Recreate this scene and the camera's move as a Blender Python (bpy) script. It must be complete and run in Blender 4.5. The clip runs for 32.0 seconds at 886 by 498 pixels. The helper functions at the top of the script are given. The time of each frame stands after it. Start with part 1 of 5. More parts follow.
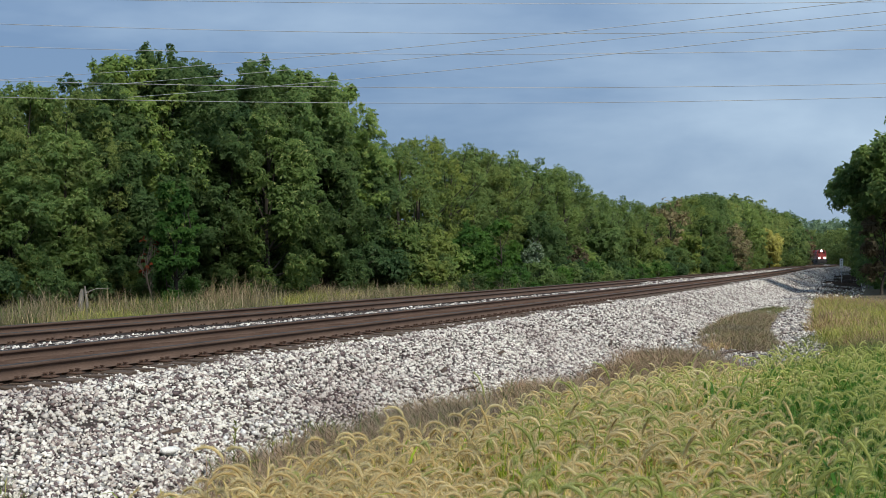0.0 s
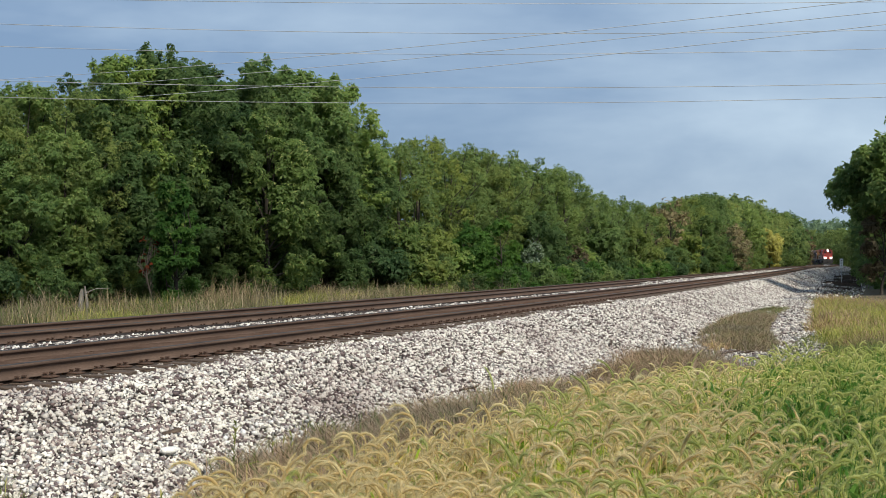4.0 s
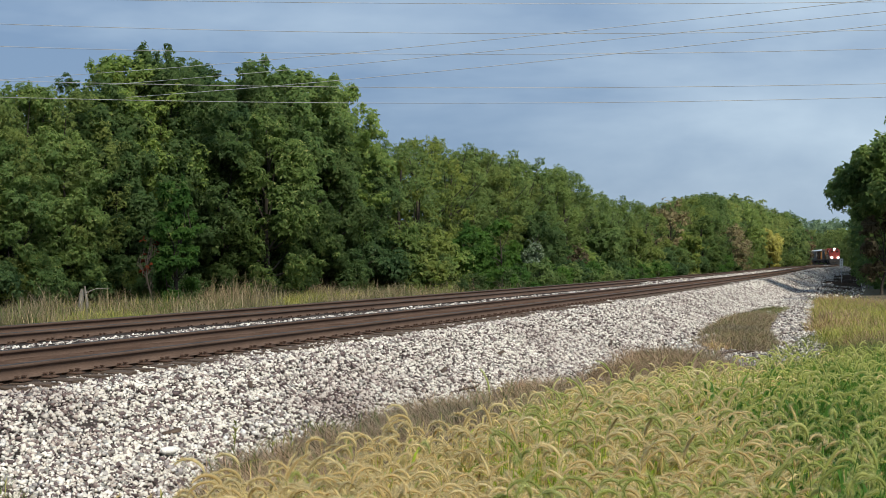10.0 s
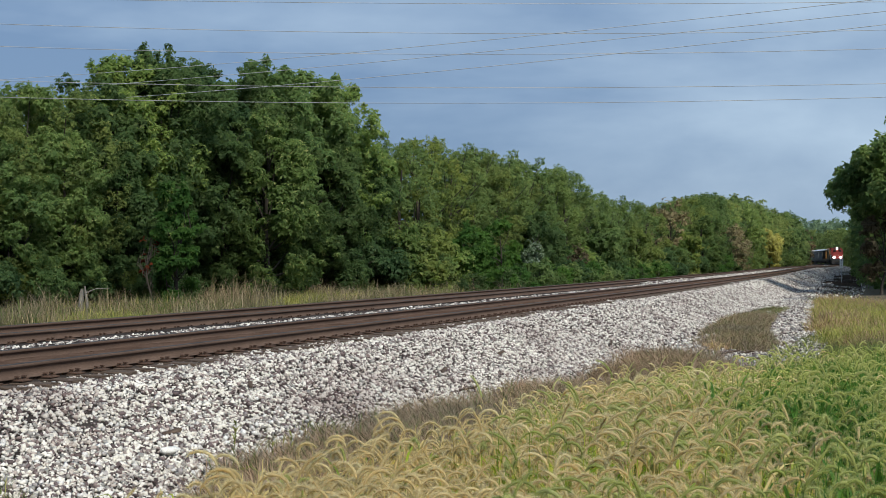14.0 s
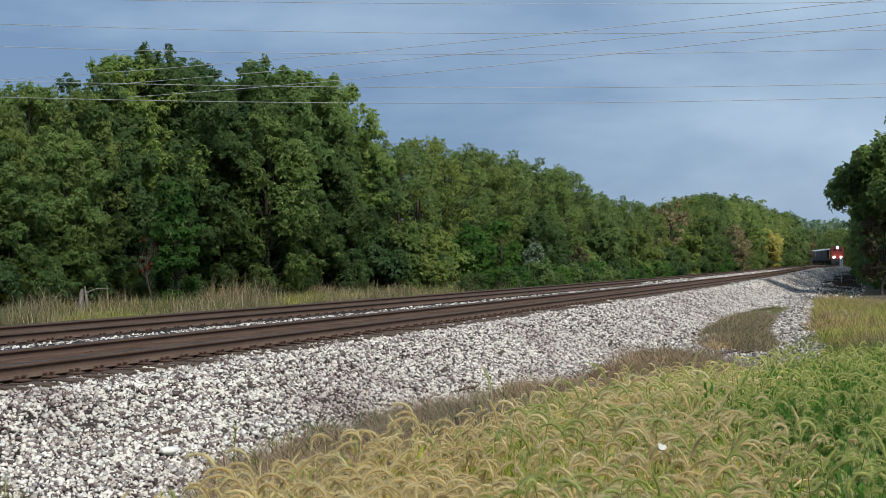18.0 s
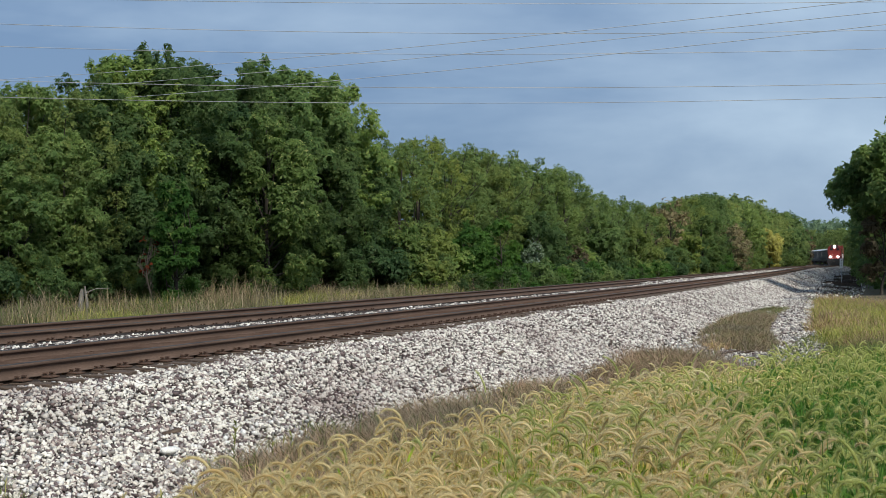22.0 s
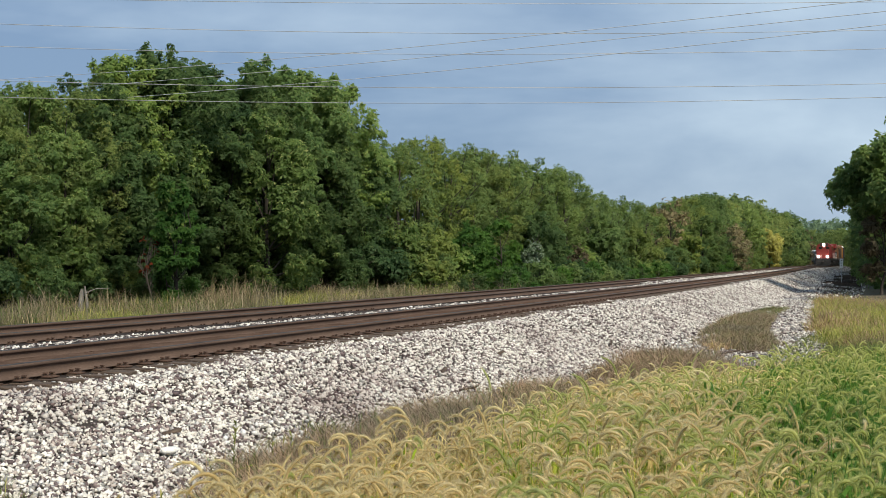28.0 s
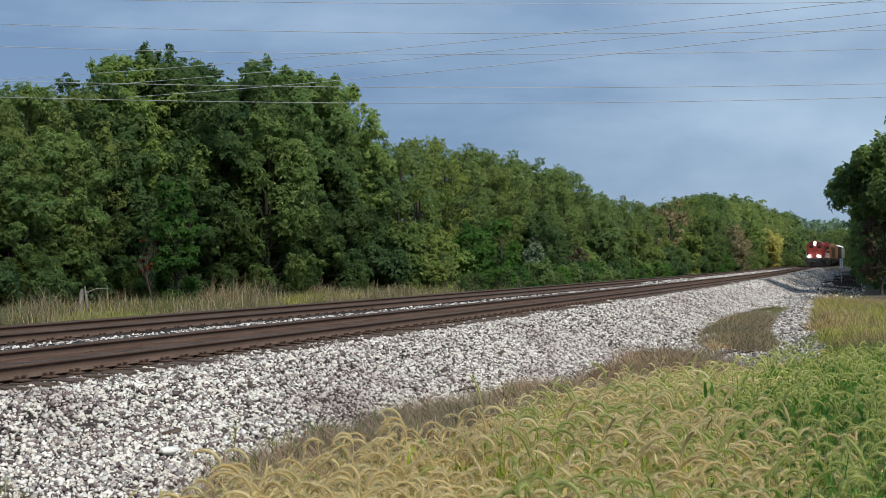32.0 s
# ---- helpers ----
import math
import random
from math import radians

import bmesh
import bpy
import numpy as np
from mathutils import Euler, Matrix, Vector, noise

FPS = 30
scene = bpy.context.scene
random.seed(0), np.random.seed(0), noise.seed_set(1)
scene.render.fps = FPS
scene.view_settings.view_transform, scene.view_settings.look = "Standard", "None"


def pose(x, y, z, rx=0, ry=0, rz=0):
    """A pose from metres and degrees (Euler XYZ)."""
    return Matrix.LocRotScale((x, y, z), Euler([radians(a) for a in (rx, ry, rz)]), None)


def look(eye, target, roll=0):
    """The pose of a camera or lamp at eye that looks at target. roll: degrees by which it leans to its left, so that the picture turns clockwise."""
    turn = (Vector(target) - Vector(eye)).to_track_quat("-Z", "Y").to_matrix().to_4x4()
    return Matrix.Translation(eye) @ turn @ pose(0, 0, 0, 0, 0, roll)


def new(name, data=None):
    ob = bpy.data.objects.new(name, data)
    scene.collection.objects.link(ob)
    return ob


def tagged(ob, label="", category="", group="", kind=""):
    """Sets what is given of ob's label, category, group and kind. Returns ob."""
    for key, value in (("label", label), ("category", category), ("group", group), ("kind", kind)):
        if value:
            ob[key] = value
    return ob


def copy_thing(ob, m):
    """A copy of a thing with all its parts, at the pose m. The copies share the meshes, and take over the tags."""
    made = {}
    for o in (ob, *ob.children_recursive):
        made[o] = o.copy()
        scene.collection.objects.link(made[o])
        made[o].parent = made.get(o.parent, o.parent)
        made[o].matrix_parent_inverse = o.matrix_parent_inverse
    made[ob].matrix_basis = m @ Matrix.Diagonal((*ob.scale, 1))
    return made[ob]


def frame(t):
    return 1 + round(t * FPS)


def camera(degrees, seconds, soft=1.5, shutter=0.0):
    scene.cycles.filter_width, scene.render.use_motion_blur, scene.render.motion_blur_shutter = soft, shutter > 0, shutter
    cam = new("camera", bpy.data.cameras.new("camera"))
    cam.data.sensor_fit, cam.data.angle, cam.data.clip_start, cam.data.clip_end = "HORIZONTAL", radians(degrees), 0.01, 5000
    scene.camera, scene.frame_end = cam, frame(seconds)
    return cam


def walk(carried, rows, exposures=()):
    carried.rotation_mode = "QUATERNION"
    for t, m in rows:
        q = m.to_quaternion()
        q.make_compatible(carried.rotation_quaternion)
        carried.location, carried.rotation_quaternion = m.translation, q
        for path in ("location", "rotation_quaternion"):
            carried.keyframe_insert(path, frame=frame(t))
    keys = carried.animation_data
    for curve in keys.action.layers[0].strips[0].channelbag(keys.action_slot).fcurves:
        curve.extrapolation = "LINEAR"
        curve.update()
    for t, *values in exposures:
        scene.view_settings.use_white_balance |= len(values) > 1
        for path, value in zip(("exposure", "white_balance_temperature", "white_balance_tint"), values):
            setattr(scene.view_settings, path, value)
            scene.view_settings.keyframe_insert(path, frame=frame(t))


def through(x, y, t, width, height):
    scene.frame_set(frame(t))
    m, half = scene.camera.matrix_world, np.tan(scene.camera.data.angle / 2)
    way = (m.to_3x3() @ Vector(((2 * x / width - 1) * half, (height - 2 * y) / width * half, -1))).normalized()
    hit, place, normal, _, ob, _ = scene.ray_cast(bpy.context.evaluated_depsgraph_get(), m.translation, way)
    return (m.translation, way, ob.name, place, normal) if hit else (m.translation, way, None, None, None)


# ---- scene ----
# The camera stands still beside a double-track line and looks along it.
# Plan: x to the side, y ahead, z = 0 at the near track's rail head beside the camera.
cam = camera(37.65, 32.0, soft=0.85)
STAND = pose(0, 0, 1.146, 90.42, 0, 0)
walk(cam, [(0.0, STAND), (32.0, STAND)], exposures=[(0.0, 0.02, 6400, 10), (1.0, 0.06, 6460, 10), (3.0, 0.14, 6620, 10), (6.0, 0.22, 6880, 10), (8.0, 0.2, 6880, 10), (10.0, 0.14, 6760, 10), (12.0, 0.09, 6600, 10), (14.0, 0.0, 6400, 10), (19.0, -0.02, 6380, 10), (22.0, 0.01, 6420, 10), (25.0, 0.16, 6720, 10), (28.0, 0.2, 6820, 10), (30.0, 0.09, 6560, 10), (32.0, -0.02, 6330, 10)])

# ---- world and sun ----
SUN_FROM = Vector((0.36, -0.62, 0.70)).normalized()
world = bpy.data.worlds.new("world")
scene.world = world
world.use_nodes = True
wt = world.node_tree
wt.nodes.clear()
w_out = wt.nodes.new("ShaderNodeOutputWorld")
w_bg = wt.nodes.new("ShaderNodeBackground")
w_sky = wt.nodes.new("ShaderNodeTexSky")
w_sky.sky_type = "NISHITA"
w_sky.sun_disc = False
w_sky.sun_elevation = math.asin(SUN_FROM.z)
w_sky.sun_rotation = math.atan2(SUN_FROM.x, SUN_FROM.y)
w_sky.air_density, w_sky.dust_density, w_sky.ozone_density = 1.0, 1.5, 2.0
w_co = wt.nodes.new("ShaderNodeTexCoord")
w_map = wt.nodes.new("ShaderNodeMapping")
w_map.inputs["Scale"].default_value = (1.5, 1.5, 4.2)
w_map.inputs["Location"].default_value = (3.1, 0.4, 1.7)
w_n = wt.nodes.new("ShaderNodeTexNoise")
w_n.inputs["Scale"].default_value = 1.6
w_n.inputs["Detail"].default_value = 6.0
w_n.inputs["Roughness"].default_value = 0.52
w_n.inputs["Distortion"].default_value = 0.25
w_ramp = wt.nodes.new("ShaderNodeValToRGB")
w_ramp.color_ramp.elements[0].position, w_ramp.color_ramp.elements[0].color = 0.41, (1.84, 2.93, 4.75, 1)
w_ramp.color_ramp.elements[1].position, w_ramp.color_ramp.elements[1].color = 0.695, (4.75, 6.15, 7.75, 1)
w_mix = wt.nodes.new("ShaderNodeMix")
w_mix.data_type = "RGBA"
w_mix.inputs["Factor"].default_value = 0.85
wt.links.new(w_co.outputs["Generated"], w_map.inputs["Vector"])
wt.links.new(w_map.outputs["Vector"], w_n.inputs["Vector"])
# the cloud cover thins towards the sun's side
w_sep = wt.nodes.new("ShaderNodeSeparateXYZ")
w_lift = wt.nodes.new("ShaderNodeMath")
w_lift.operation = "MULTIPLY_ADD"
w_lift.inputs[1].default_value = 0.28
wt.links.new(w_co.outputs["Generated"], w_sep.inputs["Vector"])
wt.links.new(w_sep.outputs["X"], w_lift.inputs[0])
wt.links.new(w_n.outputs["Fac"], w_lift.inputs[2])
wt.links.new(w_lift.outputs["Value"], w_ramp.inputs["Fac"])
wt.links.new(w_sky.outputs["Color"], w_mix.inputs["A"])
wt.links.new(w_ramp.outputs["Color"], w_mix.inputs["B"])
wt.links.new(w_mix.outputs["Result"], w_bg.inputs["Color"])
w_bg.inputs["Strength"].default_value = 0.101
wt.links.new(w_bg.outputs["Background"], w_out.inputs["Surface"])

sun = new("sun", bpy.data.lights.new("sun", "SUN"))
sun.data.energy, sun.data.angle, sun.data.color = 4.35, radians(11.0), (1.0, 0.955, 0.85)
sun.matrix_world = look(SUN_FROM * 50, (0, 0, 0))


# ---- materials ----
def material(name, rough=0.8, metal=0.0, spec=0.3):
    m = bpy.data.materials.new(name)
    m.use_nodes = True
    b = m.node_tree.nodes["Principled BSDF"]
    b.inputs["Roughness"].default_value, b.inputs["Metallic"].default_value = rough, metal
    b.inputs["Specular IOR Level"].default_value = spec
    return m, m.node_tree, b


def ramp(nt, source, stops):
    r = nt.nodes.new("ShaderNodeValToRGB")
    while len(r.color_ramp.elements) < len(stops):
        r.color_ramp.elements.new(0.5)
    for e, (p, c) in zip(r.color_ramp.elements, stops):
        e.position, e.color = p, (*c, 1)
    nt.links.new(source, r.inputs["Fac"])
    return r.outputs["Color"]


def noise_of(nt, scale, detail=4.0, rough=0.55, where="Object", stretch=None):
    co = nt.nodes.new("ShaderNodeTexCoord")
    n = nt.nodes.new("ShaderNodeTexNoise")
    n.inputs["Scale"].default_value, n.inputs["Detail"].default_value = scale, detail
    n.inputs["Roughness"].default_value = rough
    src = co.outputs["Object"]
    if where == "World":
        src = nt.nodes.new("ShaderNodeNewGeometry").outputs["Position"]
    if stretch:
        mp = nt.nodes.new("ShaderNodeMapping")
        mp.inputs["Scale"].default_value = stretch
        nt.links.new(src, mp.inputs["Vector"])
        src = mp.outputs["Vector"]
    nt.links.new(src, n.inputs["Vector"])
    return n.outputs["Fac"]


def blend(nt, a, b, fac, mode="MIX"):
    m = nt.nodes.new("ShaderNodeMix")
    m.data_type, m.blend_type = "RGBA", mode
    for socket, v in ((m.inputs["Factor"], fac), (m.inputs["A"], a), (m.inputs["B"], b)):
        if isinstance(v, bpy.types.NodeSocket):
            nt.links.new(v, socket)
        elif isinstance(v, tuple):
            socket.default_value = (*v, 1)
        else:
            socket.default_value = v
    return m.outputs["Result"]


def bump(nt, b, height, strength=0.4, dist=0.02):
    n = nt.nodes.new("ShaderNodeBump")
    n.inputs["Strength"].default_value, n.inputs["Distance"].default_value = strength, dist
    nt.links.new(height, n.inputs["Height"])
    nt.links.new(n.outputs["Normal"], b.inputs["Normal"])


def worn(name, dark, mid, light, rough=0.8, metal=0.0, spec=0.3, big=1.5, fine=30.0, relief=0.3, dist=0.01, where="Object", stretch=None):
    """A surface with broad stains and fine grain."""
    m, nt, b = material(name, rough, metal, spec)
    wide = ramp(nt, noise_of(nt, big, 5, 0.6, where, stretch), [(0.3, dark), (0.5, mid), (0.72, light)])
    grain = noise_of(nt, fine, 4, 0.6, where, stretch)
    shade = ramp(nt, grain, [(0.25, (0.55, 0.55, 0.55)), (0.75, (1.25, 1.25, 1.25))])
    nt.links.new(blend(nt, wide, shade, 1.0, "MULTIPLY"), b.inputs["Base Color"])
    bump(nt, b, grain, relief, dist)
    return m


def leafy(name, stops, through=0.66, gloss=0.15, patches=0.35, where="Object", plain=False):
    """Leaves: each leaf its own shade, with broad changes over the plant."""
    m = bpy.data.materials.new(name)
    m.use_nodes = True
    nt = m.node_tree
    b = nt.nodes["Principled BSDF"]
    b.inputs["Roughness"].default_value, b.inputs["Specular IOR Level"].default_value = 0.55, gloss
    geo = nt.nodes.new("ShaderNodeNewGeometry")
    each = ramp(nt, geo.outputs["Random Per Island"], stops)
    info = nt.nodes.new("ShaderNodeObjectInfo")
    tint = ramp(nt, info.outputs["Random"], [(0.0, (0.8, 0.84, 0.88)), (0.5, (1.03, 1.0, 1.02)), (1.0, (1.24, 1.16, 1.0))])
    broad = ramp(nt, noise_of(nt, patches, 3, 0.5, where), [(0.3, (0.8, 0.85, 0.9)), (0.7, (1.22, 1.12, 1.02))])
    col = blend(nt, each, tint, 0.25 if plain else 1.0, "MULTIPLY")
    col = blend(nt, col, broad, 0.3 if plain else 1.0, "MULTIPLY")
    nt.links.new(col, b.inputs["Base Color"])
    t = nt.nodes.new("ShaderNodeBsdfTranslucent")
    nt.links.new(col, t.inputs["Color"])
    mix = nt.nodes.new("ShaderNodeMixShader")
    mix.inputs["Fac"].default_value = through
    nt.links.new(b.outputs["BSDF"], mix.inputs[1])
    nt.links.new(t.outputs["BSDF"], mix.inputs[2])
    nt.links.new(mix.outputs["Shader"], nt.nodes["Material Output"].inputs["Surface"])
    return m


def stony(name):
    """Crushed limestone with some brown and purple pieces: each stone its own shade."""
    m, nt, b = material(name, 0.9, 0, 0.2)
    geo = nt.nodes.new("ShaderNodeNewGeometry")
    each = ramp(nt, geo.outputs["Random Per Island"], [(0.0, (0.07, 0.055, 0.055)), (0.14, (0.16, 0.125, 0.13)), (0.26, (0.27, 0.215, 0.21)), (0.36, (0.3, 0.31, 0.3)), (0.46, (0.5, 0.44, 0.41)), (0.58, (0.68, 0.67, 0.63)), (0.8, (0.8, 0.78, 0.72)), (1.0, (0.9, 0.89, 0.85))])
    broad = ramp(nt, noise_of(nt, 0.6, 5, 0.62, "World"), [(0.32, (0.54, 0.49, 0.48)), (0.48, (0.82, 0.8, 0.775)), (0.7, (0.98, 0.97, 0.94))])
    grain = noise_of(nt, 60, 4, 0.6, "World")
    fine = ramp(nt, grain, [(0.3, (0.75, 0.74, 0.73)), (0.7, (1.08, 1.08, 1.08))])
    nt.links.new(blend(nt, blend(nt, each, broad, 1.0, "MULTIPLY"), fine, 1.0, "MULTIPLY"), b.inputs["Base Color"])
    bump(nt, b, grain, 0.4, 0.006)
    return m


def gravelly(name):
    """Far gravel: pale stones, and the shade of their gaps painted dark."""
    m, nt, b = material(name, 0.95, 0, 0.15)
    v = nt.nodes.new("ShaderNodeTexVoronoi")
    v.inputs["Scale"].default_value = 9
    geo = nt.nodes.new("ShaderNodeNewGeometry")
    nt.links.new(geo.outputs["Position"], v.inputs["Vector"])
    gap = ramp(nt, v.outputs["Distance"], [(0.2, (1, 1, 1)), (0.62, (0.12, 0.11, 0.10))])
    cell = nt.nodes.new("ShaderNodeSeparateColor")
    nt.links.new(v.outputs["Color"], cell.inputs["Color"])
    each = ramp(nt, cell.outputs["Red"], [(0.0, (0.14, 0.12, 0.115)), (0.4, (0.4, 0.38, 0.36)), (1.0, (0.78, 0.77, 0.74))])
    nt.links.new(blend(nt, each, gap, 1.0, "MULTIPLY"), b.inputs["Base Color"])
    bump(nt, b, v.outputs["Distance"], -0.8, 0.03)
    return m


def painted(name, col, rough=0.5, dirt=(0.09, 0.075, 0.06), amount=0.35, metal=0.0):
    m, nt, b = material(name, rough, metal, 0.4)
    f = ramp(nt, noise_of(nt, 1.3, 6, 0.65), [(0.45, (0, 0, 0)), (0.8, (amount, amount, amount))])
    nt.links.new(blend(nt, col, dirt, f), b.inputs["Base Color"])
    return m


def lamp_material(name, col, strength):
    m, nt, b = material(name, 0.2)
    b.inputs["Base Color"].default_value = (*col, 1)
    b.inputs["Emission Color"].default_value = (*col, 1)
    b.inputs["Emission Strength"].default_value = strength
    return m


M_soil = worn("soil", (0.07, 0.055, 0.035), (0.12, 0.10, 0.06), (0.10, 0.12, 0.05), 0.95, big=0.25, fine=6, relief=0.6, dist=0.05, where="World")
M_gravel = gravelly("gravel")
M_stone = stony("limestone")
# Bed under the loose stones, coloured dark as the shade in their gaps.
M_under = worn("gap_shade_ballast", (0.028, 0.024, 0.022), (0.048, 0.041, 0.038), (0.08, 0.07, 0.064), 0.95, 0, 0.0, big=0.8, fine=40, relief=0.8, dist=0.02, where="World")
M_rusty = worn("rust_brown_ballast", (0.075, 0.048, 0.035), (0.11, 0.07, 0.052), (0.15, 0.1, 0.074), 0.95, 0, 0.0, big=2.0, fine=26, relief=0.8, dist=0.03, where="World")
M_rail = worn("rusty_rail", (0.085, 0.055, 0.042), (0.105, 0.069, 0.052), (0.13, 0.087, 0.066), 0.85, 0.0, 0.2, big=1.2, fine=25, relief=0.25, dist=0.003, where="World", stretch=(1, 1, 6))
# Rail top: the dark reflection of the trees is put into its colour.
M_railtop = worn("dark_reflection_rail", (0.03, 0.028, 0.027), (0.045, 0.042, 0.04), (0.07, 0.062, 0.058), 0.65, 0.15, 0.3, big=2, fine=40, relief=0.05, dist=0.001, where="World")
M_tie = worn("old_sleeper_wood", (0.05, 0.034, 0.025), (0.085, 0.06, 0.045), (0.15, 0.112, 0.082), 0.95, big=3, fine=22, relief=0.8, dist=0.01, stretch=(1, 6, 6))
M_plate = worn("rusty_plate", (0.04, 0.025, 0.018), (0.075, 0.043, 0.03), (0.12, 0.072, 0.05), 0.9, 0.1, big=9, fine=60, relief=0.4, dist=0.003)
M_bark = worn("bark", (0.03, 0.025, 0.02), (0.055, 0.046, 0.037), (0.09, 0.08, 0.067), 0.95, big=2.5, fine=14, relief=0.9, dist=0.02, stretch=(3, 3, 0.6))
M_dead = worn("weathered_dead_wood", (0.112, 0.101, 0.0875), (0.189, 0.175, 0.154), (0.28, 0.266, 0.238), 0.95, big=4, fine=30, relief=0.6, dist=0.01, stretch=(3, 3, 0.4))
OAK = [(0.0, (0.0911, 0.156, 0.0561)), (0.5, (0.112, 0.19, 0.0657)), (0.88, (0.137, 0.22, 0.0772)), (1.0, (0.211, 0.275, 0.109))]
M_oak = leafy("oak_leaves", OAK)
M_oakpale = leafy("pale_oak_leaves", [(0.0, (0.154, 0.252, 0.08414)), (0.5, (0.1918, 0.3052, 0.09898)), (0.88, (0.2394, 0.3486, 0.1151)), (1.0, (0.3878, 0.462, 0.175))])
# Sunlight on the young oak is put into its leaf colour.
M_young = leafy("sunlit_oak_leaves", [(0.0, (0.125, 0.2, 0.06)), (0.5, (0.155, 0.24, 0.072)), (0.88, (0.2, 0.29, 0.09)), (1.0, (0.42, 0.46, 0.17))], plain=True)
# Dark oak variety; also paints understorey shade onto bushes and front oaks.
M_oakdark = leafy("dark_shade_oak_leaves", [(0.0, (0.0704, 0.135, 0.0546)), (0.5, (0.0888, 0.166, 0.0651)), (0.88, (0.112, 0.197, 0.0756)), (1.0, (0.175, 0.245, 0.102))])
# Leaf hues for farther trees, lightened in colour to stand in for haze.
M_midgreen = leafy("hazed_green_leaves", [(0.0, (0.162, 0.251, 0.0869)), (0.5, (0.2, 0.302, 0.101)), (0.88, (0.231, 0.337, 0.11)), (1.0, (0.315, 0.386, 0.139))])
M_olive = leafy("hazed_olive_leaves", [(0.0, (0.16, 0.231, 0.072)), (0.5, (0.198, 0.276, 0.0843)), (0.88, (0.231, 0.31, 0.0963)), (1.0, (0.31, 0.352, 0.119))])
# Distant mixed leaves, with aerial haze put into the colour as paleness.
M_far = leafy("haze_paled_mixed_leaves", [(0.0, (0.185, 0.258, 0.0903)), (0.5, (0.226, 0.314, 0.102)), (0.88, (0.268, 0.348, 0.114)), (1.0, (0.356, 0.393, 0.138))], patches=0.09, where="World")
# Hill leaves: bluish pale green painted in for the haze of distance.
M_hill = leafy("haze_paled_hill_leaves", [(0.0, (0.225, 0.33, 0.21)), (0.5, (0.27, 0.39, 0.24)), (1.0, (0.33, 0.45, 0.27))], patches=0.02, where="World", plain=True)
M_rough = leafy("bleached_rough_grass", [(0.0, (0.14, 0.125, 0.07)), (0.5, (0.24, 0.205, 0.125)), (1.0, (0.4, 0.34, 0.22))], 0.3, 0.15)
M_weed = leafy("dull_green_grass", [(0.0, (0.06, 0.1, 0.028)), (0.5, (0.105, 0.15, 0.042)), (1.0, (0.18, 0.2, 0.065))], 0.3, 0.15)
M_verge = leafy("yellow_green_grass", [(0.0, (0.187, 0.242, 0.055)), (0.5, (0.308, 0.341, 0.088)), (1.0, (0.484, 0.44, 0.154))], 0.45, 0.15, 0.25)
M_lime = leafy("bright_green_leaves", [(0.0, (0.0654, 0.159, 0.0366)), (0.5, (0.0859, 0.197, 0.0438)), (1.0, (0.125, 0.235, 0.054))])
M_yellow = leafy("yellow_leaves", [(0.0, (0.36, 0.348, 0.096)), (0.5, (0.552, 0.528, 0.156)), (1.0, (0.72, 0.684, 0.24))], plain=True)
M_yellowgreen = leafy("yellow_green_leaves", [(0.0, (0.14, 0.22, 0.05)), (0.5, (0.24, 0.33, 0.075)), (1.0, (0.38, 0.42, 0.11))])
M_rust = leafy("rust_brown_leaves", [(0.0, (0.13, 0.105, 0.06)), (0.5, (0.195, 0.155, 0.09)), (1.0, (0.28, 0.225, 0.13))])
M_silver = leafy("silver_green_leaves", [(0.0, (0.118, 0.189, 0.098)), (0.5, (0.201, 0.29, 0.154)), (1.0, (0.59, 0.693, 0.532))])
M_red = leafy("red_leaves", [(0.0, (0.07, 0.02, 0.01)), (1.0, (0.2, 0.05, 0.02))])
M_twig = leafy("grey_brown_twigs", [(0.0, (0.2, 0.165, 0.09)), (0.5, (0.29, 0.245, 0.135)), (1.0, (0.37, 0.335, 0.18))], 0.45, plain=True)
M_blade = leafy("grass_blades", [(0.0, (0.21, 0.353, 0.0312)), (0.5, (0.336, 0.484, 0.0481)), (0.85, (0.503, 0.563, 0.0781)), (1.0, (0.726, 0.615, 0.144))], 0.55, 0.08)
M_lush = leafy("deep_green_blades", [(0.0, (0.048, 0.142, 0.024)), (0.5, (0.085, 0.203, 0.0345)), (0.85, (0.14, 0.248, 0.049)), (1.0, (0.25, 0.30, 0.078))], 0.5, 0.1)
M_straw = leafy("straw_blades", [(0.0, (0.497, 0.384, 0.149)), (0.5, (0.696, 0.558, 0.235)), (1.0, (0.894, 0.745, 0.36))], 0.5, 0.08, plain=True)
M_head = leafy("foxtail_seed_heads", [(0.0, (0.70, 0.575, 0.31)), (0.5, (0.824, 0.72, 0.43)), (1.0, (0.925, 0.858, 0.59))], 0.68, 0.05, plain=True)
M_headgreen = leafy("green_seed_heads", [(0.0, (0.44, 0.50, 0.155)), (0.5, (0.565, 0.60, 0.24)), (1.0, (0.682, 0.69, 0.34))], 0.68, 0.05, plain=True)
M_brown = leafy("brown_dry_grass", [(0.0, (0.21, 0.145, 0.088)), (0.5, (0.32, 0.23, 0.145)), (1.0, (0.46, 0.345, 0.23))], 0.3, 0.15)
M_patch = leafy("grey_brown_grass", [(0.0, (0.169, 0.13, 0.091)), (0.5, (0.26, 0.202, 0.14)), (1.0, (0.364, 0.293, 0.195))], 0.3, 0.1, 0.5)
# Cross-span wires: a darker copy that takes down the sun's brightness on them.
M_dimwire = worn("sun_dimmed_wire", (0.32, 0.33, 0.33), (0.37, 0.38, 0.38), (0.42, 0.43, 0.43), 0.6, 0.0, where="World")
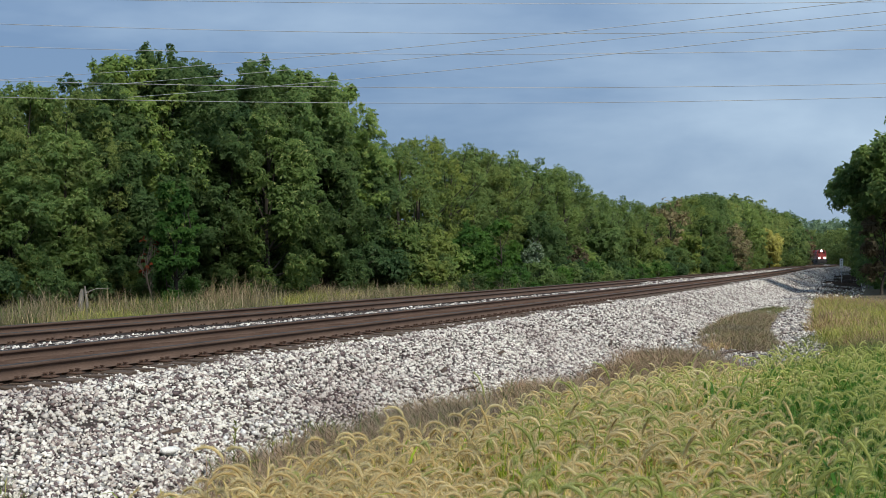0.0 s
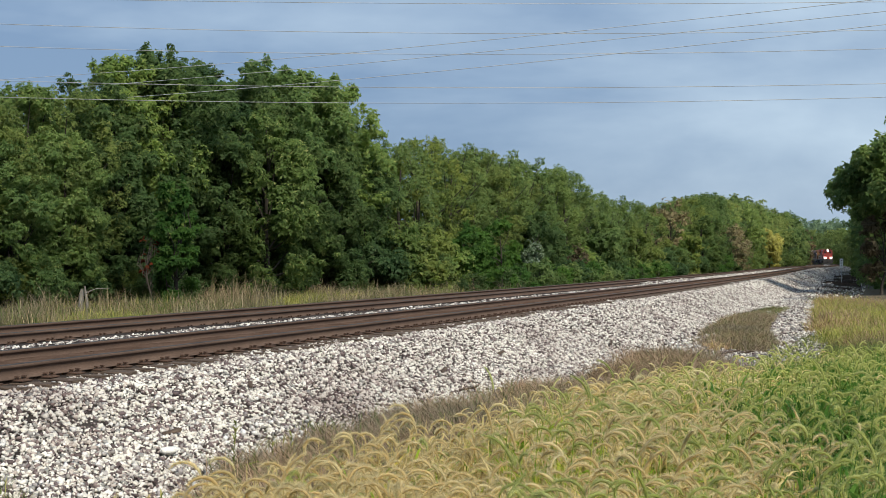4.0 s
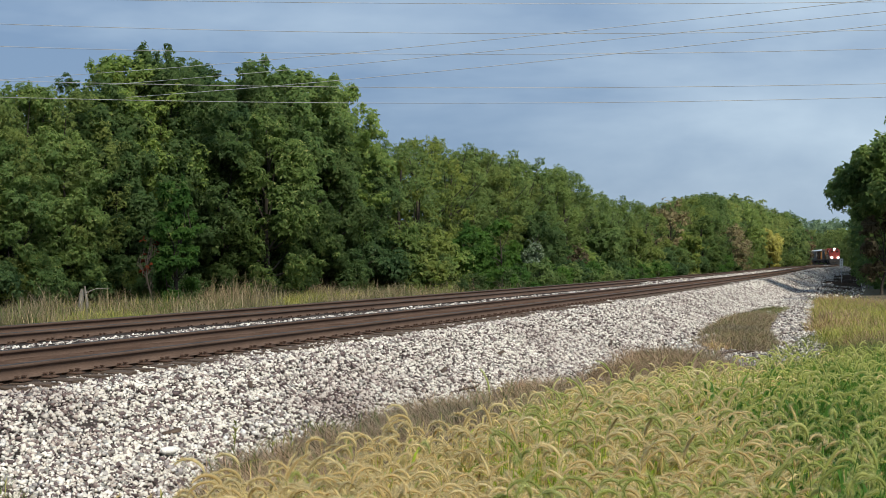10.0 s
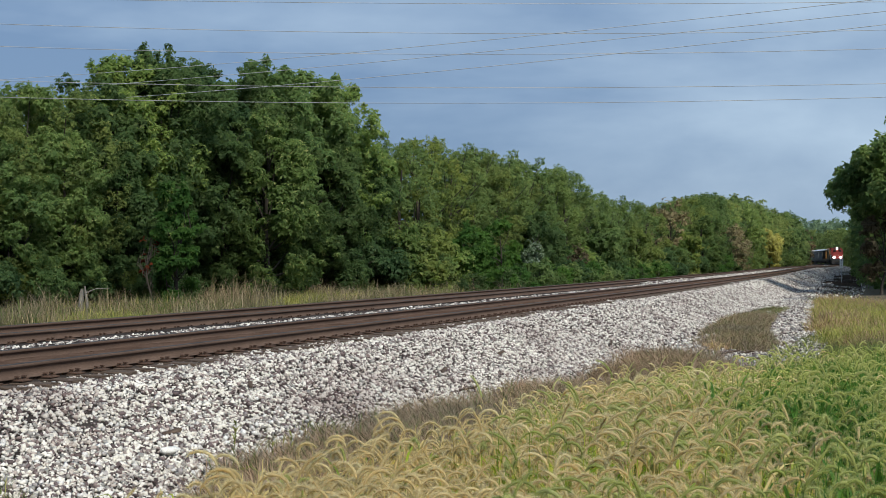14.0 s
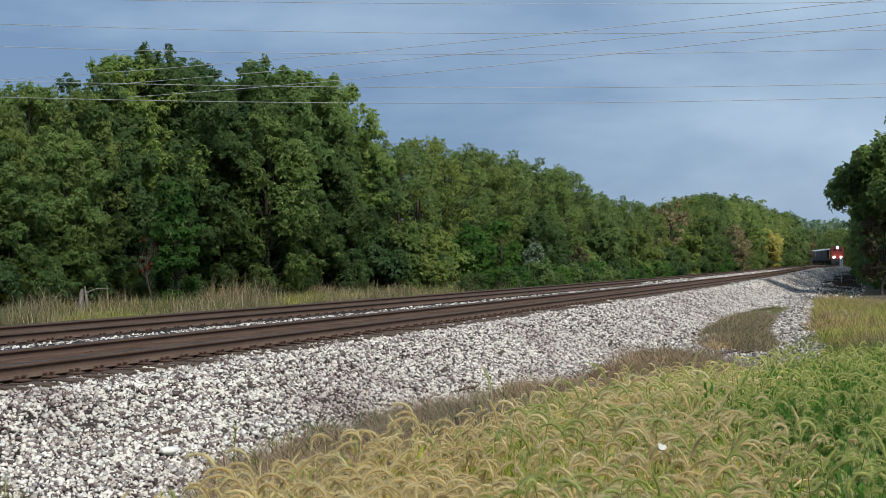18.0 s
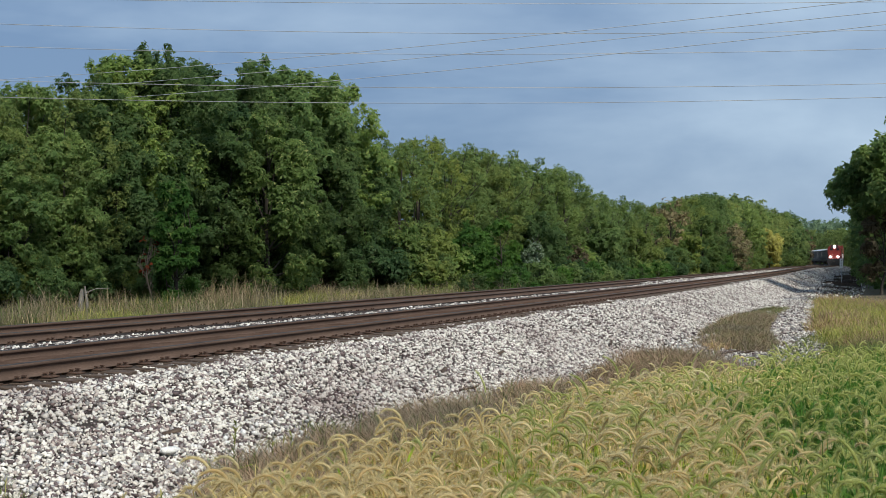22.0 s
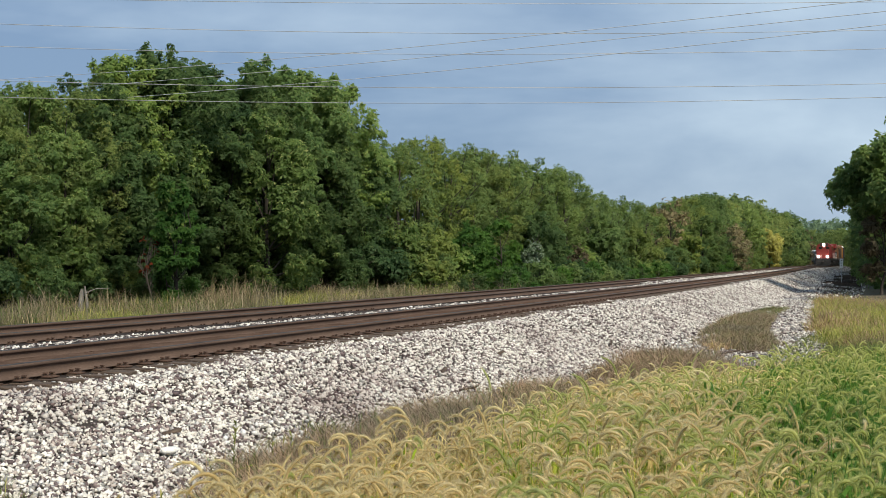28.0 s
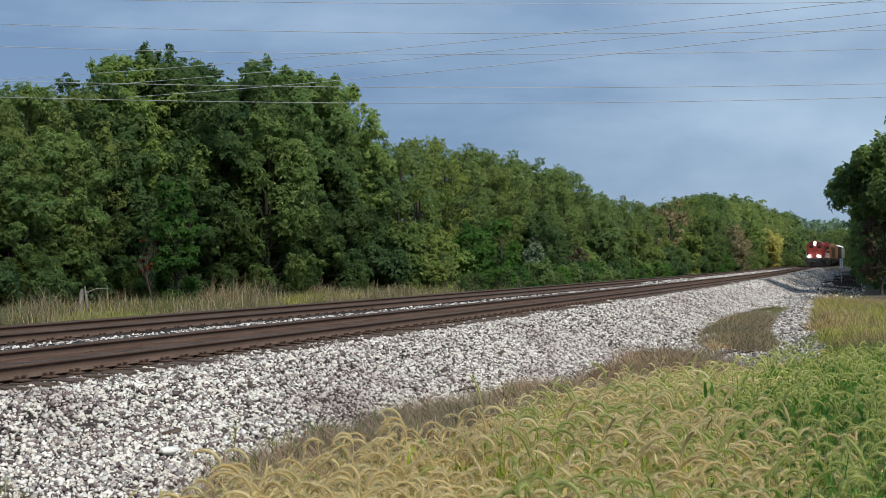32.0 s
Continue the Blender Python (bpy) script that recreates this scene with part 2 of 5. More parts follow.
M_wire = worn("aluminium_wire", (0.46, 0.48, 0.48), (0.54, 0.56, 0.56), (0.6, 0.62, 0.62), 0.5, 0.0, where="World")
M_white = painted("white_paint", (0.8, 0.8, 0.78), 0.5, amount=0.2)
M_wing = painted("white_wing", (0.86, 0.87, 0.82), 0.7, amount=0.1)
M_black = painted("black_paint", (0.02, 0.02, 0.022), 0.6, (0.08, 0.07, 0.06), 0.5)
M_redpaint = painted("red_paint", (0.17, 0.02, 0.017), 0.5, amount=0.3)
M_orange = painted("orange_paint", (0.33, 0.145, 0.035), 0.5, amount=0.4)
M_umber = painted("dull_orange_paint", (0.17, 0.075, 0.028), 0.55, amount=0.5)
M_grey = painted("grey_hopper_paint", (0.19, 0.19, 0.185), 0.6, amount=0.5)
M_roof = painted("pale_roof_paint", (0.78, 0.78, 0.75), 0.5, amount=0.12)
M_steel = painted("dark_steel", (0.06, 0.055, 0.05), 0.6, (0.12, 0.08, 0.055), 0.6, 0.4)
M_post = painted("galvanised_post", (0.42, 0.42, 0.41), 0.5, amount=0.3)
M_glass, _nt, _b = material("dark_cab_glass", 0.06, 0, 0.6)
_b.inputs["Base Color"].default_value = (0.015, 0.018, 0.02, 1)
M_lamp = lamp_material("headlight_lens", (1.0, 0.97, 0.9), 15.0)

# ---- the line of the tracks ----
# Curvature (per km) of the near track at distances along it; s = 0 is beside the camera.
S = np.arange(-80.0, 1200.0, 1.0)
KAPPA = np.interp(S, [-80, 20, 70, 120, 170, 220, 270, 320, 370, 420, 1200], [-0.261, -0.257, -0.111, -0.393, -0.278, 1.149, 0.105, -1.362, -0.948, -0.889, -0.889]) * 1e-3
TURN = np.cumsum(KAPPA)
TURN += 0.342 - TURN[80]
LX, LY = np.cumsum(np.sin(TURN)), np.cumsum(np.cos(TURN))
LX += -math.cos(0.342) * 9.997 - LX[80]
LY += math.sin(0.342) * 9.997 - LY[80]
SPACING = 4.0  # between the centres of the two tracks
GRADE = -0.00128


def heading(s):
    return float(np.interp(s, S, TURN))


def at(s, u, z=0.0):
    """World place s along the near track, u to its camera side, z over its rail heads."""
    th = heading(s)
    return Vector((float(np.interp(s, S, LX)) + math.cos(th) * u, float(np.interp(s, S, LY)) - math.sin(th) * u, z + GRADE * s))


def at_many(s, u, z):
    th = np.interp(s, S, TURN)
    return np.stack([np.interp(s, S, LX) + np.cos(th) * u, np.interp(s, S, LY) - np.sin(th) * u, z + GRADE * s], 1)


def along(s, u, z=0.0, turned=0.0):
    """The pose of a thing whose +y runs along the track."""
    p = at(s, u, z)
    return pose(p.x, p.y, p.z, 0, 0, turned - math.degrees(heading(s)))


# ---- mesh helpers ----
def mesh_of(name, verts, faces, mat, smooth=False, which=None):
    """A mesh from arrays: verts (n, 3), faces (m, 3 or 4); mat one material or several, with an index a face."""
    me = bpy.data.meshes.new(name)
    verts, faces = np.asarray(verts, np.float32), np.asarray(faces, np.int32)
    k = faces.shape[1]
    me.vertices.add(len(verts))
    me.vertices.foreach_set("co", verts.ravel())
    me.loops.add(faces.size)
    me.loops.foreach_set("vertex_index", faces.ravel())
    me.polygons.add(len(faces))
    me.polygons.foreach_set("loop_start", np.arange(0, faces.size, k, dtype=np.int32))
    for m in (mat if isinstance(mat, (list, tuple)) else [mat]):
        me.materials.append(m)
    if which is not None:
        me.polygons.foreach_set("material_index", np.asarray(which, np.int32))
    if smooth:
        me.polygons.foreach_set("use_smooth", np.ones(len(faces), bool))
    me.update(calc_edges=True)
    return me


def part_of(name, me, parent, label="", place=None):
    ob = new(name, me)
    ob.parent = parent
    if place is not None:
        ob.matrix_basis = place
    return tagged(ob, label)


def part(name, bm, mat, parent, label="", place=None, smooth=False):
    me = bpy.data.meshes.new(name)
    bm.to_mesh(me)
    bm.free()
    me.materials.append(mat)
    if smooth:
        for p in me.polygons:
            p.use_smooth = True
    return part_of(name, me, parent, label, place)


def thing(name, place, label, category, group="", kind=""):
    ob = new(name)
    ob.matrix_basis = place
    return tagged(ob, label, category, group, kind)


def box(bm, lo, hi, bevel=0.0):
    lo, hi = Vector(lo), Vector(hi)
    made = bmesh.ops.create_cube(bm, size=1.0, matrix=Matrix.Translation((lo + hi) / 2) @ Matrix.Diagonal((*(hi - lo), 1)))
    if bevel:
        edges = {e for v in made["verts"] for e in v.link_edges}
        bmesh.ops.bevel(bm, geom=list(edges), offset=bevel, segments=1, affect="EDGES")
    return bm


def boxed(lo, hi, bevel=0.0):
    return box(bmesh.new(), lo, hi, bevel)


def rod(bm, a, b, r0, r1=None, sides=8):
    a, b = Vector(a), Vector(b)
    d = b - a
    bmesh.ops.create_cone(bm, cap_ends=True, segments=sides, radius1=r0, radius2=r0 if r1 is None else r1, depth=d.length,
                          matrix=Matrix.Translation((a + b) / 2) @ d.to_track_quat("Z", "Y").to_matrix().to_4x4())
    return bm


def prism(points, y0, y1):
    """A solid of the outline points (x, z), from y0 to y1."""
    bm = bmesh.new()
    a = [bm.verts.new((x, y0, z)) for x, z in points]
    b = [bm.verts.new((x, y1, z)) for x, z in points]
    n = len(points)
    bm.faces.new(a)
    bm.faces.new(b[::-1])
    for i in range(n):
        bm.faces.new((a[i], b[i], b[(i + 1) % n], a[(i + 1) % n]))
    bmesh.ops.recalc_face_normals(bm, faces=bm.faces)
    return bm


def tube_arrays(path, radii, sides=6):
    """Verts and quads of a tube round a path."""
    path = np.asarray(path, float)
    n = len(path)
    tang = np.gradient(path, axis=0)
    tang /= np.linalg.norm(tang, axis=1, keepdims=True) + 1e-9
    ref = np.array([0.31, 0.87, 0.38])
    a = np.cross(tang, ref)
    a /= np.linalg.norm(a, axis=1, keepdims=True) + 1e-9
    b = np.cross(tang, a)
    ang = np.arange(sides) * 2 * np.pi / sides
    ring = a[:, None] * np.cos(ang)[None, :, None] + b[:, None] * np.sin(ang)[None, :, None]
    v = (path[:, None] + ring * np.asarray(radii)[:, None, None]).reshape(-1, 3)
    i, j = np.meshgrid(np.arange(n - 1), np.arange(sides), indexing="ij")
    f = np.stack([i * sides + j, i * sides + (j + 1) % sides, (i + 1) * sides + (j + 1) % sides, (i + 1) * sides + j], -1).reshape(-1, 4)
    return v, f


def joined(pieces):
    """One pair of arrays from many (verts, faces)."""
    vs, fs, base = [], [], 0
    for v, f in pieces:
        vs.append(v)
        fs.append(f + base)
        base += len(v)
    return np.concatenate(vs), np.concatenate(fs)


def sweep(profile, stations, u0, z0=0.0, closed=True):
    """Verts and quads of a profile (u, z) carried along the track at offset u0."""
    prof = np.asarray(profile, float)
    k, n = len(prof), len(stations)
    s = np.repeat(stations, k)
    v = at_many(s, np.tile(prof[:, 0], n) + u0, np.tile(prof[:, 1], n) + z0)
    last = k if closed else k - 1
    i, j = np.meshgrid(np.arange(n - 1), np.arange(last), indexing="ij")
    f = np.stack([i * k + j, (i + 1) * k + j, (i + 1) * k + (j + 1) % k, i * k + (j + 1) % k], -1).reshape(-1, 4)
    return v, f


# ---- ground ----
def smooth_noise(x, y, seed=0.0):
    return np.array([noise.noise(Vector((a, b, seed))) for a, b in zip(np.ravel(x), np.ravel(y))]).reshape(np.shape(x))


PROFILE_U = [-400, -60, -26, -16, -9, -7.4, -4, 0, 3.7, 5.2, 8.0, 11.0, 16, 40, 400]
PROFILE_Z = [-0.9, -0.9, -0.8, -0.75, -0.85, -1.2, -1.3, -1.3, -1.15, -1.02, -0.72, -0.62, -0.6, -0.7, -0.9]


def nearest(x, y):
    """Distance along the near track and offset from it of ground points."""
    x, y = np.asarray(x, float), np.asarray(y, float)
    s = np.clip((x + 9.42) * 0.335 + (y - 3.35) * 0.942, -79, 1190)
    for _ in range(12):
        th = np.interp(s, S, TURN)
        dx, dy = x - np.interp(s, S, LX), y - np.interp(s, S, LY)
        s = np.clip(s + dx * np.sin(th) + dy * np.cos(th), -79, 1190)
    th = np.interp(s, S, TURN)
    dx, dy = x - np.interp(s, S, LX), y - np.interp(s, S, LY)
    return s, dx * np.cos(th) - dy * np.sin(th)


def profile(s, u):
    """The ground across the line; the bank where the camera stands falls away further along."""
    k = np.clip((s - 9) / 14, 0, 1)
    k = k * k * (3 - 2 * k) * np.clip((u - 5.2) / 2.0, 0, 1)
    return np.interp(u, PROFILE_U, PROFILE_Z) - 0.42 * k


def ground_z(x, y):
    s, u = nearest(x, y)
    u = np.clip(u, -399, 399)
    rise = np.clip((np.asarray(y, float) - 780) / 260, 0, 1)
    return profile(s, u) + GRADE * np.clip(s, -50, 700) + 24.0 * rise * rise * (3 - 2 * rise)


def ground():
    gx = np.concatenate([[-3500, -1500, -700, -350, -200], np.arange(-120, 120.1, 1.5), [200, 350, 700, 1500, 3500]])
    gy = np.concatenate([[-600, -200, -80, -40], np.arange(-20, 60, 1.0), np.arange(60, 200, 3.0), np.arange(200, 700, 12.0), np.arange(720, 1120, 40.0), [1400, 2500, 4600]])
    X, Y = np.meshgrid(gx, gy)
    Z = ground_z(X.ravel(), Y.ravel()).reshape(X.shape)
    Z = Z + 0.06 * smooth_noise(X * 0.35, Y * 0.35) + 0.03 * smooth_noise(X * 1.1, Y * 1.1, 4.0)
    r, c = X.shape
    i, j = np.meshgrid(np.arange(r - 1), np.arange(c - 1), indexing="ij")
    f = np.stack([i * c + j, i * c + j + 1, (i + 1) * c + j + 1, (i + 1) * c + j], -1).reshape(-1, 4)
    ob = new("ground", mesh_of("ground", np.stack([X, Y, Z], -1).reshape(-1, 3), f, M_soil, True))
    tagged(ob, "brown soil under rough grass beside the railway", "ground", kind="structure")


# Cross-section of the ballast (u, z): both tracks lie on one bed.
BED = [(-7.3, -1.35), (-6.2, -0.5), (-5.75, -0.27), (-5.0, -0.2), (-4.8, -0.17), (-3.2, -0.17), (-3.0, -0.155), (-2.2, -0.135), (-1.0, -0.155), (-0.74, -0.125), (-0.4, -0.11), (0.4, -0.11), (0.7, -0.125), (0.85, -0.235), (1.3, -0.25), (1.75, -0.29), (2.6, -0.66), (3.45, -1.0), (4.3, -1.22)]


def bed_z(u):
    return np.interp(u, [p[0] for p in BED], [p[1] for p in BED])


# Gravel apron between the ballast and the rough grass, by the access track.
APRON = ([18, 22, 27, 33, 40, 55, 70, 82, 135], [4.8, 6.6, 8.0, 8.6, 7.9, 6.9, 6.2, 5.0, 4.5])


def surface_z(s, u):
    """Height of the ground or ballast, whichever is on top."""
    p = at_many(s, u, 0 * u)
    low = profile(s, u)
    return np.maximum(low, np.where(u > 4.3, -9, np.where(u < -7.3, -9, bed_z(np.clip(u, -7.3, 4.3)))))


def scatter(rng, n, s, u, z, r0, r1, lift=0.42):
    """Angular stones: verts and triangles."""
    p = at_many(s, u, z)
    p[:, 2] += 0.03 * smooth_noise(p[:, 0] * 0.9, p[:, 1] * 0.9, 2.0)
    r = r0 + (r1 - r0) * rng.random(n) ** 1.6
    shape = (ICO[None] + 0.75 * (rng.random((n, 8, 3)) - 0.5)) * (0.6 + 0.8 * rng.random((n, 1, 3))) * np.array([1.12, 1.12, 0.78])
    q = rng.normal(size=(n, 4)) * np.array([1.0, 0.32, 0.32, 1.0])
    q /= np.linalg.norm(q, axis=1, keepdims=True)
    w, x, y, z = q.T
    rot = np.stack([1 - 2 * (y * y + z * z), 2 * (x * y - z * w), 2 * (x * z + y * w), 2 * (x * y + z * w), 1 - 2 * (x * x + z * z), 2 * (y * z - x * w), 2 * (x * z - y * w), 2 * (y * z + x * w), 1 - 2 * (x * x + y * y)], 1).reshape(n, 3, 3)
    vv = np.einsum("nij,nkj->nki", rot, shape) * r[:, None, None] + p[:, None]
    vv[:, :, 2] += (r * lift)[:, None]
    return vv.reshape(-1, 3), (TRI[None] + 8 * np.arange(n)[:, None, None]).reshape(-1, 3)


ICO = np.array([(-1, -1, -1), (1, -1, -1), (1, 1, -1), (-1, 1, -1), (-1, -1, 1), (1, -1, 1), (1, 1, 1), (-1, 1, 1)]) * 0.62
TRI = np.array([(0, 2, 1), (0, 3, 2), (4, 5, 6), (4, 6, 7), (0, 1, 5), (0, 5, 4), (1, 2, 6), (1, 6, 5), (2, 3, 7), (2, 7, 6), (3, 0, 4), (3, 4, 7)])


def ballast():
    st = np.concatenate([np.arange(-30, 60, 0.6), np.arange(60, 160, 2.0), np.arange(160, 800, 6.0)])
    us = np.concatenate([np.arange(-7.3, -5, 0.5), np.arange(-5.0, 1.3, 0.1), np.arange(1.3, 4.31, 0.2)])
    fine = [(u, float(bed_z(u))) for u in us]
    v, f = sweep(fine, st, 0.0, closed=False)
    v[:, 2] += 0.03 * smooth_noise(v[:, 0] * 0.9, v[:, 1] * 0.9, 2.0)
    far = np.repeat(st[:-1] > 72, len(us) - 1)
    mid_u = np.tile((us[:-1] + us[1:]) / 2, len(st) - 1)
    gauge = (np.abs(mid_u) < 0.8) | (np.abs(mid_u + SPACING) < 0.8)
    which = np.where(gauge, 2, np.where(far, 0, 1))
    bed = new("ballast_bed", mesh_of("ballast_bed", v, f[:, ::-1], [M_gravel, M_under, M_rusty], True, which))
    tagged(bed, "pale crushed limestone ballast bed under both tracks", "ballast", kind="structure")
    # apron
    st2 = np.arange(20, 135, 1.0)
    pts, k = [], 9
    for s in st2:
        w = float(np.interp(s, *APRON)) + 0.25 * noise.noise(Vector((s * 0.35, 3, 0)))
        pts += [(s, 3.9 + (w - 3.9) * j / (k - 1)) for j in range(k)]
    ps = np.array(pts)
    v = at_many(ps[:, 0], ps[:, 1], surface_z(ps[:, 0], ps[:, 1]) + 0.045)
    v[:, 2] += 0.03 * smooth_noise(v[:, 0] * 0.6, v[:, 1] * 0.6, 7.0) - 0.16 * np.clip(1 - (ps[:, 0] - 20) / 3, 0, 1) - 0.12 * np.tile([1 if j in (0, k - 1) else 0 for j in range(k)], len(st2))
    i, j = np.meshgrid(np.arange(len(st2) - 1), np.arange(k - 1), indexing="ij")
    f = np.stack([i * k + j, i * k + j + 1, (i + 1) * k + j + 1, (i + 1) * k + j], -1).reshape(-1, 4)
    apron = new("gravel_apron", mesh_of("gravel_apron", v, f, M_gravel, True))
    tagged(apron, "pale gravel access track beside the ballast", "gravel", kind="structure")
    rng = np.random.default_rng(5)

    def strip(n, s0, s1, u0, u1, r0, r1, up=0.0):
        s, u = s0 + (s1 - s0) * rng.random(n), u0 + (u1 - u0) * rng.random(n)
        return scatter(rng, n, s, u, bed_z(u) + up, r0, r1)

    sets = [strip(6500, 6.3, 13, 2.4, 4.3, 0.014, 0.028), strip(9000, 6.5, 17, 1.2, 4.3, 0.012, 0.02), strip(5000, 17, 31, 1.2, 4.3, 0.014, 0.022), strip(19500, 7.0, 17, 1.15, 4.3, 0.017, 0.033), strip(20000, 17, 31, 1.15, 4.3, 0.018, 0.034), strip(30000, 31, 75, 1.2, 4.3, 0.022, 0.04),
            strip(3600, 6.5, 45, 0.98, 1.3, 0.016, 0.034), strip(4300, 10, 30, -2.5, -1.0, 0.018, 0.036, -0.02), strip(3400, 30, 70, -2.5, -1.0, 0.026, 0.046, -0.025), strip(3200, 6.5, 45, 0.9, 1.2, 0.016, 0.034, 0.0)]
    n = 10000
    s, u = 21 + 52 * rng.random(n) ** 1.2, 3.9 + 4.3 * rng.random(n)
    ok = u < np.interp(s, *APRON) - 0.1
    s, u = s[ok], u[ok]
    sets.append(scatter(rng, len(s), s, u, surface_z(s, u) + 0.04, 0.025, 0.05))
    sets.append(strip(13000, 75, 125, 1.2, 4.3, 0.035, 0.06))
    sets.append(strip(5000, 125, 230, 1.2, 4.3, 0.075, 0.13))
    sets.append(strip(3500, 70, 160, -3.1, -0.9, 0.05, 0.09))
    s, u = 78 + 150 * rng.random(4000) ** 1.2, 4.0 + 4.2 * rng.random(4000) ** 2.2
    sets.append(scatter(rng, 4000, s, u, surface_z(s, u) + 0.02, 0.035, 0.08))
    v, f = joined(sets)
    loose = new("loose_stones", mesh_of("loose_stones", v, f, M_stone))
    tagged(loose, "pale crushed limestone stones covering the ballast bed", "ballast stones", kind="stuff")
    # the nearest stones of the shoulder, one by one
    kinds = []
    for i in range(16):
        shape = (ICO + 0.7 * (rng.random((8, 3)) - 0.5)) * (0.65 + 0.7 * rng.random((1, 3)))
        kinds.append(mesh_of("stone", shape, TRI, M_pebble))
    for i in range(290):
        s, u = 8.0 + 6.5 * rng.random(), 2.3 + 1.9 * rng.random()
        r = 0.024 + 0.014 * rng.random() ** 2
        p = at(s, u, float(bed_z(u)) + 0.035)
        part_of("stone", kinds[i % 16], bed, place=pose(*p, *(rng.random(3) * 360)) @ Matrix.Diagonal((r, r, r, 1)))
    # one large pale block
    kinds_shape = (ICO + 0.8 * (rng.random((8, 3)) - 0.5)) * 1.1
    p = at(11.35, 3.05, float(bed_z(3.05)) + 0.07)
    part_of("stone", mesh_of("stone", kinds_shape, TRI, M_pale), bed, "large flat pale stone", pose(*p, 8, 4, 30) @ Matrix.Diagonal((0.11, 0.085, 0.045, 1)))


def pebble_material():
    m, nt, b = material("single_limestone", 0.9, 0, 0.2)
    info = nt.nodes.new("ShaderNodeObjectInfo")
    each = ramp(nt, info.outputs["Random"], [(0.0, (0.27, 0.24, 0.235)), (0.3, (0.5, 0.47, 0.45)), (0.6, (0.7, 0.68, 0.66)), (1.0, (0.84, 0.83, 0.8))])
    grain = noise_of(nt, 3.0, 4, 0.6)
    fine = ramp(nt, grain, [(0.3, (0.75, 0.74, 0.73)), (0.7, (1.08, 1.08, 1.08))])
    nt.links.new(blend(nt, each, fine, 1.0, "MULTIPLY"), b.inputs["Base Color"])
    bump(nt, b, grain, 0.4, 0.1)
    return m


M_pebble = pebble_material()
M_pale = worn("pale_limestone", (0.7, 0.68, 0.62), (0.8, 0.79, 0.74), (0.88, 0.87, 0.83), 0.9, big=4, fine=40, relief=0.5, dist=0.01)

RAIL = [(-0.036, -0.006), (-0.026, 0.0), (0.026, 0.0), (0.036, -0.006), (0.038, -0.036), (0.03, -0.043), (0.011, -0.053), (0.0085, -0.1), (0.013, -0.134), (0.07, -0.153), (0.07, -0.166),
        (-0.07, -0.166), (-0.07, -0.153), (-0.013, -0.134), (-0.0085, -0.1), (-0.011, -0.053), (-0.03, -0.043), (-0.038, -0.036)]


def track(u0, label, s_ties):
    t = thing("railway_track", pose(0, 0, 0), label, "railway track", "tracks of the line")
    st = np.concatenate([np.arange(-30, 160, 2.0), np.arange(160, 900, 5.0)])
    k = len(RAIL)
    for side in (-0.755, 0.755):
        v, f = sweep(RAIL, st, u0 + side)
        which = np.tile([1 if j in (0, 1, 2) else 0 for j in range(k)], len(st) - 1)
        part_of("rail", mesh_of("rail", v, f[:, ::-1], [M_rail, M_railtop], False, which), t)
    rng = random.Random(int(u0 * 10) + 77)
    ties = [part_mesh_tie(rng) for _ in range(5)]
    plate = boxed((-0.19, -0.09, 0), (0.19, 0.09, 0.02), 0.004)
    for x in (-0.1, 0.1):
        for y in (-0.06, 0.06):
            box(plate, (x - 0.012, y - 0.012, 0.0), (x + 0.012, y + 0.012, 0.055))
            box(plate, (x - 0.024, y - 0.018, 0.045), (x + 0.024, y + 0.018, 0.06))
    plate_me = bpy.data.meshes.new("tie_plate")
    plate.to_mesh(plate_me)
    plate.free()
    plate_me.materials.append(M_plate)
    anchor = boxed((-0.085, -0.02, -0.05), (0.085, 0.02, 0.018), 0.005)
    anchor_me = bpy.data.meshes.new("rail_anchor")
    anchor.to_mesh(anchor_me)
    anchor.free()
    anchor_me.materials.append(M_plate)
    s = s_ties[0]
    while s < s_ties[1]:
        m = along(s, u0 + rng.uniform(-0.04, 0.04), -0.186 + rng.uniform(-0.008, 0.0), rng.uniform(-1.2, 1.2))
        part_of("sleeper", ties[rng.randrange(5)], t, place=m)
        if s < s_ties[2]:
            for side in (-0.755, 0.755):
                part_of("tie_plate", plate_me, t, place=along(s, u0 + side, -0.186))
            part_of("rail_anchor", anchor_me, t, place=along(s + 0.15, u0 + 0.755, -0.172))
        s += 0.495
    return t


def part_mesh_tie(rng):
    bm = boxed((-1.3, -0.115, -0.18), (1.3, 0.115, 0.0), 0.012)
    for v in bm.verts:
        v.co += Vector((rng.uniform(-0.02, 0.02), rng.uniform(-0.008, 0.008), rng.uniform(-0.008, 0.004)))
    me = bpy.data.meshes.new("sleeper")
    bm.to_mesh(me)
    bm.free()
    me.materials.append(M_tie)
    return me


